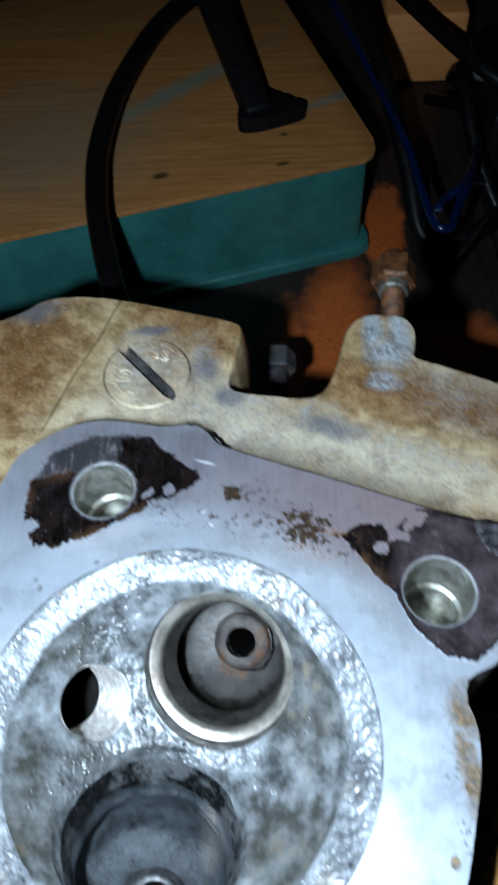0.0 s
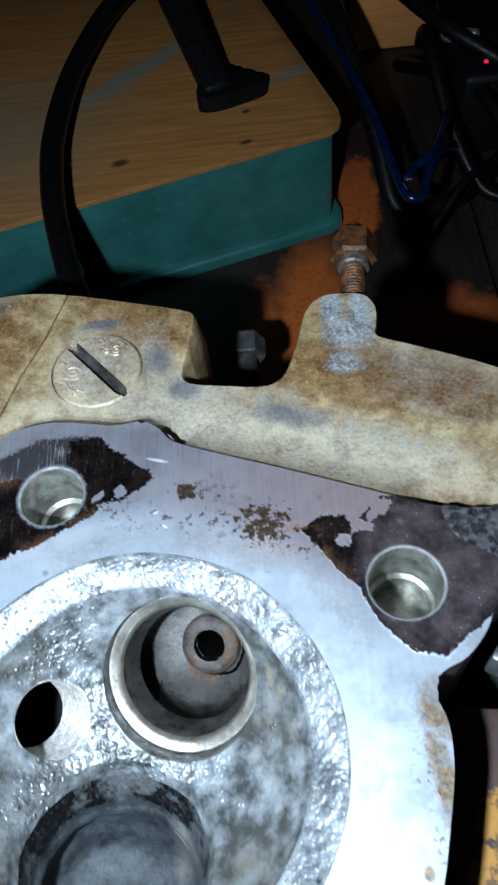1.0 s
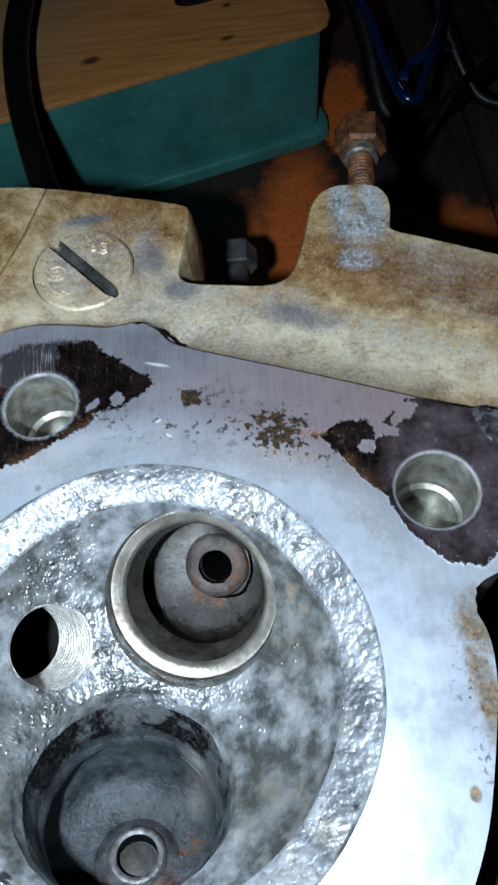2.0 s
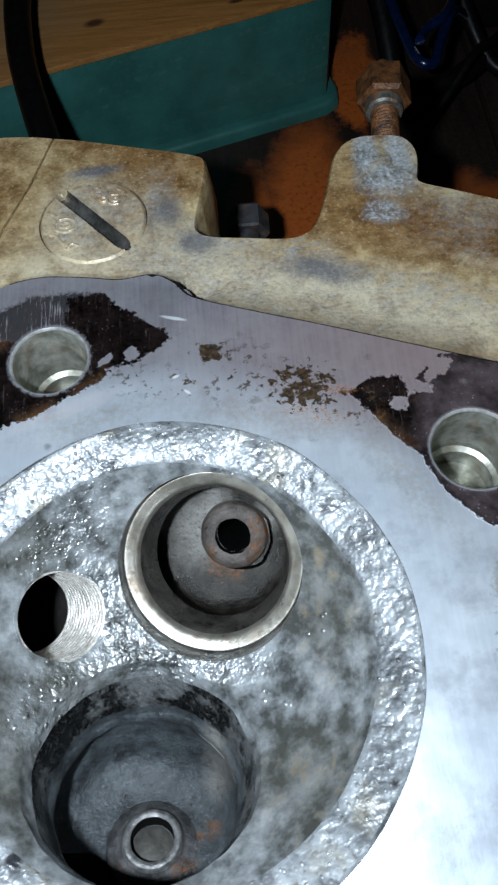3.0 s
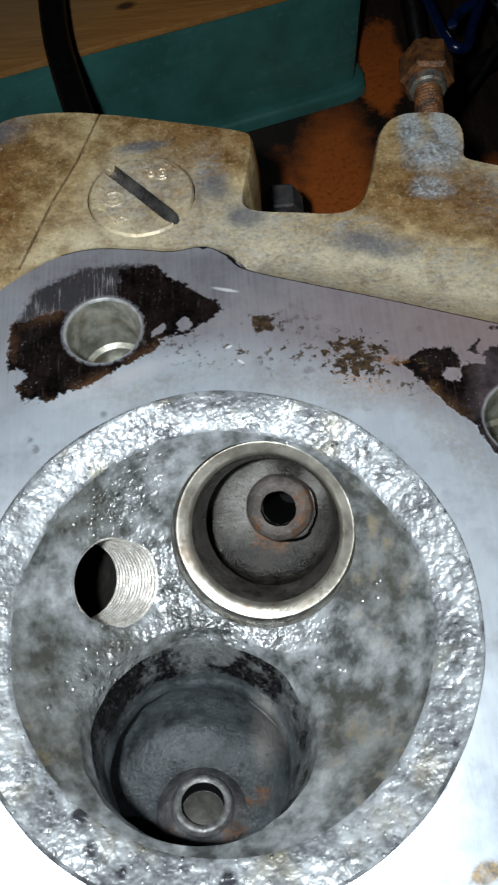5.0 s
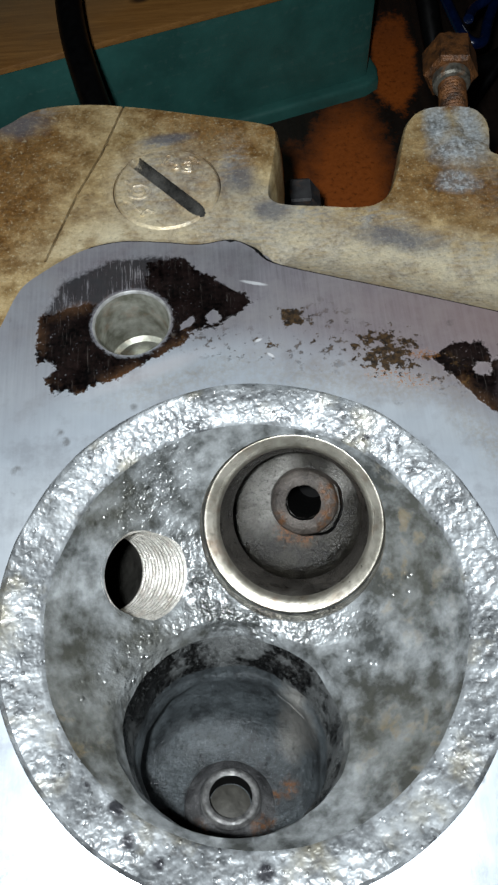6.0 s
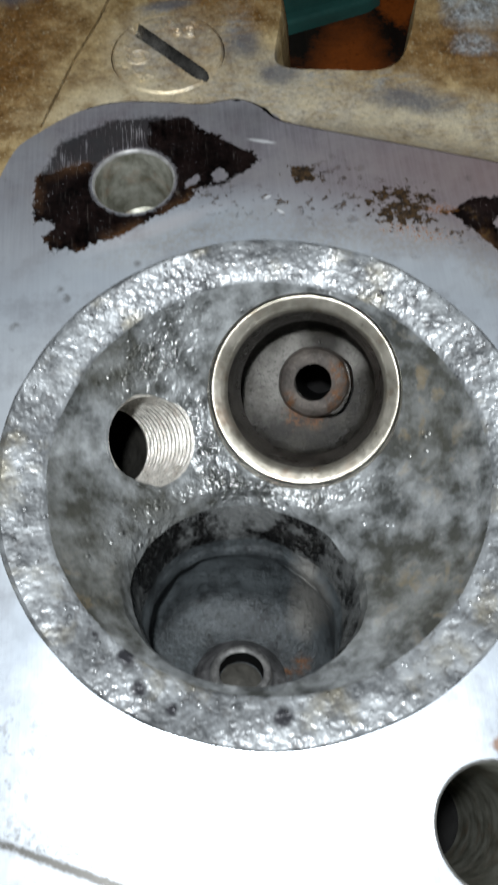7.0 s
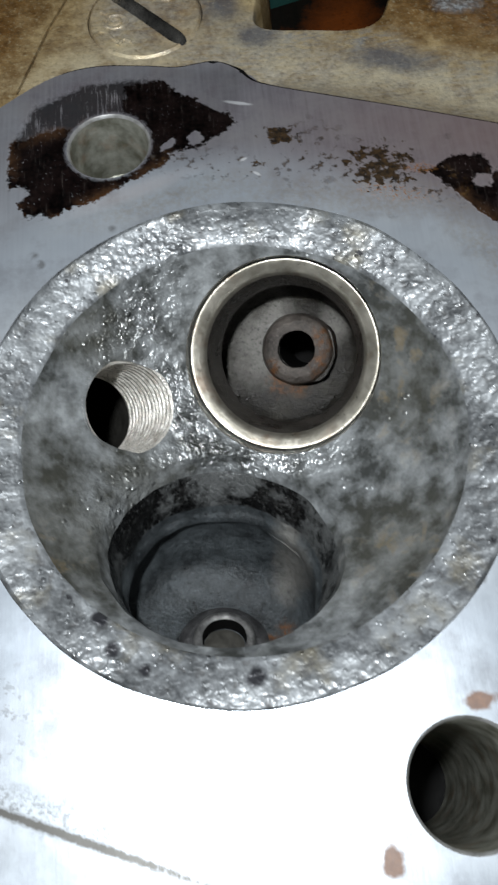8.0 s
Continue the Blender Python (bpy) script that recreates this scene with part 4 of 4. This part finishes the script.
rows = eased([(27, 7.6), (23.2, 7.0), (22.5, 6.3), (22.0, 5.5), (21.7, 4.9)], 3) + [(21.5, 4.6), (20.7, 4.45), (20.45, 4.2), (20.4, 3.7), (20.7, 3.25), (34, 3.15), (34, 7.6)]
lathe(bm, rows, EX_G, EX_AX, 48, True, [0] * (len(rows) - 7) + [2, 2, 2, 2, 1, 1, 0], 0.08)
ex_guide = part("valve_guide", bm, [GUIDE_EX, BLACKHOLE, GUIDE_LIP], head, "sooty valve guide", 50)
bm = bmesh.new()
lathe(bm, eased([(22.6, 0), (22.7, 1.2), (22.9, 2.4), (23.2, 3.12)], 3) + [(26, 3.12), (26, 0)], EX_G, EX_AX, 32, False, None, 0.1)
part("carbon_deposit", bm, PLUGGED, ex_guide, "grey-brown carbon filling the guide bore", 50)
# threaded plug insert
bm = bmesh.new()
rows = [(-6.0, 6.74), (-6.0, 6.6)]
s = -5.5
while s < 14.0:
    rows += [(s, 6.62), (s + 0.4, 6.2), (s + 0.7, 6.2)]
    s += 1.1
rows += [(14.8, 6.6), (14.8, 6.74)]
lathe(bm, rows, PL_C, PL_AX, 48)
b = bmesh.new()
lathe(b, [(130, 0), (130, 40)] + BOWL, (C.x, C.y, 0.0), (0, 0, 1), 128, False)
thr, used = carve(bm, [THREAD], [(b, [CHAMBER])])
part("plug_thread", thr, used, head, "bright threaded spark plug hole", 30)

# cover casting with the screw, tab, notch and boss
COVER_LINE = [(-110, 100), (-100, 120), (-62, 127), (-53.2, 130.7), (-48.1, 135.2), (-39.5, 135.8), (-29, 134), (-15, 129.8), (-3.6, 126.4), (-1.6, 124.6), (-3.2, 116), (-4.8, 109.2),
              (-4.2, 107.4), (-2.4, 106.3), (4, 105.4), (10.8, 104.2), (14.4, 105.0), (16.6, 107.6), (18.6, 113.0), (20.2, 118.6), (21.6, 123.2), (23.8, 126.0), (27.2, 127.4), (34.3, 126.8), (36.3, 124.4),
              (36.9, 121.5), (36.4, 118.0), (35.6, 115.2), (36.6, 114.0), (43.5, 111.2), (47, 109.6), (58, 104.4), (74, 95), (75, 80), (66, 70), (50, 66), (20, 68), (-20, 74), (-60, 60), (-96, 64)]
bm = bmesh.new()
rim_line = [Vector((p[0] * 0.992, p[1] - 0.008 * (p[1] - 11))) for p in clipped(COVER_LINE, 2)]
around = len(rim_line)
levels = []
for z, flare in ((68, 1.6), (86, 1.45), (91, 0.95), (95.4, 0.15), (96, -0.3)):
    level = []
    for i, q in enumerate(rim_line):
        d = (rim_line[(i + 1) % around] - rim_line[i - 1]).normalized()
        wide = flare if flare < 0 or (-8 < q.x < 2 and q.y > 111) else flare * 0.3
        wide *= 1.0 + 0.35 * noise.noise(Vector((q.x * 0.3, q.y * 0.3, z * 0.15)))
        level.append(bm.verts.new((q.x - d.y * wide, q.y + d.x * wide, z)))
    levels.append(level)
bm.faces.new(levels[0][::-1])
bm.faces.new(levels[-1])
for a, b in zip(levels, levels[1:]):
    for i in range(around):
        bm.faces.new((a[i], a[(i + 1) % around], b[(i + 1) % around], b[i]))
cut = []
b = bmesh.new()
lathe(b, [(88.9, 0), (88.9, 9.55), (99, 9.55), (99, 0)], (-22.5, 111.4, 0), (0, 0, 1), 64, False)
cut.append((b, [COVER]))
for lo, hi in (((-29.0, 136), (-34.02, 121.2)), ((-34, 121.2), (-38.22, 111.8)), ((-38.2, 111.8), (-43.4, 97))):
    mid_pt, run = (Vector(lo) + Vector(hi)) * 0.5, Vector(hi) - Vector(lo)
    b = bmesh.new()
    box(b, (-0.24, -run.length * 0.5, 94.4), (0.24, run.length * 0.5, 98), 0, m=Matrix.Translation((mid_pt.x, mid_pt.y, 0)) @ Matrix.Rotation(math.atan2(run.y, run.x) - math.pi / 2, 4, "Z"))
    cut.append((b, [COVER]))
b = bmesh.new()
prism(b, outline, 40, 101)
cut.append((b, [COVER]))
bodyc, used = carve(bm, [COVER], cut)
part("cover_casting", bodyc, used, head, "oil-stained yellow-brown cast cover flange", 40)
bm = bmesh.new()
line = [q for q in rounded(TOP_LINE + DECK_LINE, 5)[: 5 * (len(TOP_LINE) - 1) + 1]]
grid = []
for i, q in enumerate(line):
    d = (line[min(i + 1, len(line) - 1)] - line[max(i - 1, 0)]).normalized()
    out = Vector((-d.y, d.x))
    wide = 3.6 + 5.5 * min(1.0, max(0.0, (q.x + 12) / 18))
    tall = 3.3 * min(1.0, max(0.05, (len(line) - 1 - i) / 5)) * (0.2 if -9.5 < q.x < -4.5 else 1.0)
    grid.append([bm.verts.new((q.x + out.x * (0.42 + wide * f), q.y + out.y * (0.42 + wide * f), 96.02 + tall * (1 - f) ** 2)) for f in (0, 0.12, 0.25, 0.4, 0.6, 0.8, 1.0)])
for a, b in zip(grid, grid[1:]):
    for k in range(6):
        bm.faces.new((a[k], a[k + 1], b[k + 1], b[k]))
part("cover_fillet", bm, COVER, head, "", 60)
# black tube in place of the joint's shadow line, thicker at the kink
seam_pts = [(q.x, q.y, 99.86) for q in line[6:]]
part("joint_shade_line", tube(seam_pts, lambda t: 0.16 + 0.18 * max(0.0, 1 - abs(t - 0.475) / 0.075), 1, 6), BLACKHOLE, head, "dark line added for the shade in the joint")
bm = bmesh.new()
lathe(bm, [(98, 0), (98, 2.5)] + eased([(104, 5.0), (110, 6.3), (116, 7.0), (120, 7.2), (123.8, 6.6), (125.5, 5.4), (126.1, 3.6)], 3) + [(126.1, 0)], (29.3 - 0.08 * 122, 0.2, 89.3), (0.08, 0.997, 0), 40, False)
part("bolt_boss", bm, COVER, head, "pale oxidised bolt boss")
# slotted screw plug
screw = bmesh.new()
lathe(screw, [(89.0, 0), (89.0, 9.36), (95.75, 9.36), (96.2, 9.0), (96.3, 0)], (-22.5, 111.4, 0), (0, 0, 1), 64, False)
b = bmesh.new()
ang = math.atan2(-15.2, 13.0)
run = Vector((math.cos(ang), math.sin(ang), 0))
lathe(b, [(-11, 0), (-10.9, 1.3), (-10.4, 1.4), (7.0, 1.4), (7.9, 1.3), (8.7, 1.05), (9.2, 0.7), (9.4, 0)], Vector((-22.4, 111.5, 95.7)), run, 24, False)
sc, used = carve(screw, [COVER], [(b, [SLOT])])
plug = part("slotted_screw", sc, used, head, "large slotted screw plug with worn raised marks", 30)


def curl(cx, cy, rx, ry, start, sweep, n=9):
    """A worn curved mark: part of an oval on the screw's face, in degrees."""
    return [(cx + rx * math.cos(radians(start + sweep * k / (n - 1))), cy + ry * math.sin(radians(start + sweep * k / (n - 1)))) for k in range(n)]


MARKS = [curl(-4.9, -0.6, 2.0, 1.5, 150, 330), curl(-4.9, -0.6, 0.9, 0.6, 120, 340), [(-7.6, -2.4), (-6.2, -3.2), (-5.4, -4.6), (-4.3, -5.2)], [(-4.6, -6.2), (-3.6, -5.0), (-2.4, -5.6)], [(-7.2, 2.2), (-6.4, 1.4)],
         [(-0.6, 5.4), (0.3, 7.4), (1.2, 7.0), (0.5, 6.1), (1.6, 5.4)], curl(1.9, 4.6, 0.6, 0.5, 0, 330), curl(3.9, 4.4, 1.4, 1.2, 60, 240), curl(3.9, 4.4, 0.6, 0.5, 200, 250), [(4.4, 6.8), (5.3, 6.2), (6.0, 5.2)], [(5.0, 5.6), (5.6, 6.0)]]
for pts in MARKS:
    part("raised_mark", tube([(x - 22.5, y + 111.4, 96.2) for x, y in pts], 0.33, 4, 8), COVER, plug)

# rusty bolt with nut
A0, AX = Vector((31.3, 118.4, 91.0)), Vector((0.13, 0.99, 0.02)).normalized()
bm = bmesh.new()
rows = [(0, 0)]
s = 0.0
while s < 29.5:
    rows += [(s, 2.75), (s + 0.45, 2.45)]
    s += 0.9
rows += [(30.6, 2.5), (31.6, 2.0), (31.6, 0)]
lathe(bm, rows, A0, AX, 20, False)
bolt = part("stud_bolt", bm, RUST, head, "rusty threaded stud with nut", 30)
bm = bmesh.new()
lathe(bm, [(20.6, 0), (20.6, 4.6), (21.4, 5.4), (27.6, 5.4), (28.4, 4.6), (28.4, 0)], A0, AX, 6, False)
part("nut", bm, RUST, bolt, "rusty hexagon nut", 20)
bm = bmesh.new()
lathe(bm, [(18.4, 2.4), (18.4, 3.2), (18.8, 3.6), (20.5, 3.7), (20.5, 2.4)], A0, AX, 24)
part("washer", bm, DIRTY, bolt, "pale worn washer")

# hex bolt in the flank, seen through the notch
bm = bmesh.new()
lathe(bm, [(0, 0), (0, 3.1), (26, 3.1), (26, 0)], (6.0, 126, 43), (0.02, 0.99, 0.10), 20, False)
fb = part("flank_bolt", bm, DARKSTEEL, head, "grey steel bolt in the flank")
bm = bmesh.new()
lathe(bm, [(24, 0), (24, 5.0), (24.6, 5.5), (30.4, 5.5), (31.2, 4.8), (31.2, 0)], (6.0, 126, 43), (0.02, 0.99, 0.10), 6, False)
part("hex_head", bm, DARKSTEEL, fb, "", 20)

# ---- the wooden box ----
BOXROT = Matrix.Translation((43.5, 254.5, 0)) @ Matrix.Rotation(radians(15.6), 4, "Z")
crate = base("wooden_box", -40, 310, BENCH_Z, "low box with teal painted sides and a knotty pine top", "box")
bm = bmesh.new()
lid = [Vector((BOXROT @ Vector((x, y, 0))).xy) for x, y in ((-190, -6.5), (-5, -6.5), (-1.0, -5.0), (1.8, -1.5), (2.6, 4), (0, 150), (-190, 150))]
prism(bm, lid, 43.0, 45.0, 0.8)
part("lid", bm, PINE, crate, "varnished pine lid with dark knots")
bm = bmesh.new()
wall = [Vector((BOXROT @ Vector((x, y, 0))).xy) for x, y in ((-189, -5.6), (-6, -5.6), (-3.2, -4.6), (-1.6, -2.2), (-1.2, 148), (-189, 148))]
prism(bm, wall, BENCH_Z, 42.9)
part("side_wall", bm, TEAL, crate, "teal painted box side, scuffed")
bm = bmesh.new()
skirt = [Vector((BOXROT @ Vector((x, y, 0))).xy) for x, y in ((-190, -9.5), (-5, -9.5), (0.5, -7.5), (2.5, -2), (2.5, 149), (-190, 149))]
prism(bm, skirt, BENCH_Z, 5.0, 1.6, 3)
part("bottom_moulding", bm, TEAL, crate, "worn pale edge along the foot")

# ---- cables and clutter ----
cable = tagged(part("power_cable", tube([(-18, 139, 4.0), (-22, 144, 20), (-30, 153, 45), (-39, 164, 58), (-46.5, 190, 60), (-51, 214, 60), (-52.3, 242, 60), (-47, 280, 60), (-31, 323, 60), (0, 360, 58), (40, 390, 40), (90, 420, 3)], 3.8), RUBBER),
               "thick black rubber power cable arching over the box", "cable")
lever = base("clamp_lever", 6, 269, 45, "black plastic clamp arm with a flared foot on the box lid", "tool")
bm = bmesh.new()
for lo, hi, mtx in (((-5.5, -4.5, 0), (5.5, 70, 8), Matrix.Translation((1, 274, 47)) @ Matrix.Rotation(radians(20), 4, "Z") @ Matrix.Rotation(radians(20), 4, "X")),):
    box(bm, lo, hi, 1.8, 3, mtx)
part("arm", bm, BLACK, lever)
bm = bmesh.new()
prism(bm, rounded([(-5, 266), (1, 264.5), (11, 267.5), (19.5, 271.5), (20, 275.5), (13, 277), (8, 283), (-2, 283), (-4.5, 274)], 5), 45, 51, 1.4, 3)
part("foot", bm, BLACK, lever)

bund = [("black cable hanging behind the wooden box", RUBBER, 3.6, [(33, 391, 60), (40, 340, 62), (50, 300, 52), (60, 262, 30), (66, 240, 13.6), (84, 240, 13.6), (110, 262, 13.6), (150, 300, 13.6)]),
        ("thin glossy blue cable in a tangle", BLUE, 1.6, [(34, 345, 52), (45, 306, 48), (52.5, 276, 46), (57.5, 250, 45), (59.5, 230, 44), (62, 213, 44), (67, 212, 43), (71, 222, 43), (78, 236, 42), (92, 262, 20)]),
        ("thin glossy blue cable in a tangle", BLUE, 1.5, [(63, 217, 47), (66, 223, 46), (73, 229, 46), (80, 245, 42), (90, 275, 30)]),
        ("black thin cable in a tangle", RUBBER, 1.5, [(70, 218, 12), (80, 228, 20), (92, 240, 26), (110, 256, 12)]),
        ("black cable in a tangle on the bench", RUBBER, 3.0, [(80, 330, 13), (100, 290, 30), (112, 262, 24), (128, 250, 13), (160, 262, 13)]),
        ("black cable in a tangle on the bench", RUBBER, 3.2, [(60, 360, 50), (84, 320, 44), (100, 300, 40), (124, 292, 30), (150, 330, 13)]),
        ("black cable in a tangle on the bench", RUBBER, 2.6, [(92, 345, 13), (84, 300, 44), (88, 268, 30), (100, 246, 13), (118, 240, 13)])]
for lab, mat, r, pts in bund:
    tagged(part("cable", tube(pts, r), mat), lab, "cable", "cable tangle")
ad = base("power_adapter", 118, 300, BENCH_Z, "black plastic power adapter with a red indicator light", "adapter")
bm = bmesh.new()
box(bm, (96, 282, BENCH_Z), (150, 345, 36), 3, 3)
part("housing", bm, BLACK, ad)
bm = bmesh.new()
lathe(bm, [(35.5, 0), (35.5, 1.2), (36.6, 0.8), (36.8, 0)], (106, 291, 0), (0, 0, 1), 16, False)
part("indicator", bm, LED, ad, "glowing red indicator")
bm = bmesh.new()
lathe(bm, [(0, 0), (0, 3.2), (1, 3.8), (9, 3.8), (9.5, 3.2), (10, 2.2), (22, 2.2), (23, 1.2), (23, 0)], (92, 318, 34), (0.5, -0.8, 0.35), 20, False)
tagged(part("plug_connector", bm, STEEL), "small bright metal cable plug lying on the cables", "connector")
bm = bmesh.new()
box(bm, (62, 362, BENCH_Z), (100, 420, 34), 2, 2)
tagged(part("wood_block", bm, OFFCUT), "small orange-brown pine block on the bench", "wood block")

# ---- things beside the head ----
bm = bmesh.new()
prism(bm, [Vector(p) for p in ((39.5, 43), (38, 25), (33.5, 9), (27.5, -2), (25, -50), (95, -50), (95, 22), (60, 41))], BENCH_Z, 80, 1.0, 2)
tagged(part("paint_block", bm, OCHRE, smooth=40), "dark wooden block with flaking ochre paint beside the cylinder head", "wood block")
pl = base("steel_channel", 80, 80, BENCH_Z, "grey-green steel plate with a worn bright edge", "metal plate")
rot = Matrix.Translation((48.0, 51.0, 0)) @ Matrix.Rotation(radians(-29), 4, "Z")
bm = bmesh.new()
box(bm, (0.4, 1.6, BENCH_Z), (60, 50, 80), 0.6, 2, rot)
part("plate", bm, PLATE, pl)
bm = bmesh.new()
box(bm, (0.4, -0.3, 72), (60, 1.55, 80.8), 0.4, 2, rot)
part("edge_strip", bm, STEEL, pl, "bright worn edge")
rot = Matrix.Translation((40.6, 0, 0)) @ Matrix.Rotation(radians(-19), 4, "Z")
bm = bmesh.new()
box(bm, (0, -42, 80), (12, 22, 84), 0.8, 2, rot)
tagged(part("steel_bar", bm, PLATE), "dark grey-green flat steel bar lying on the painted block", "metal bar")
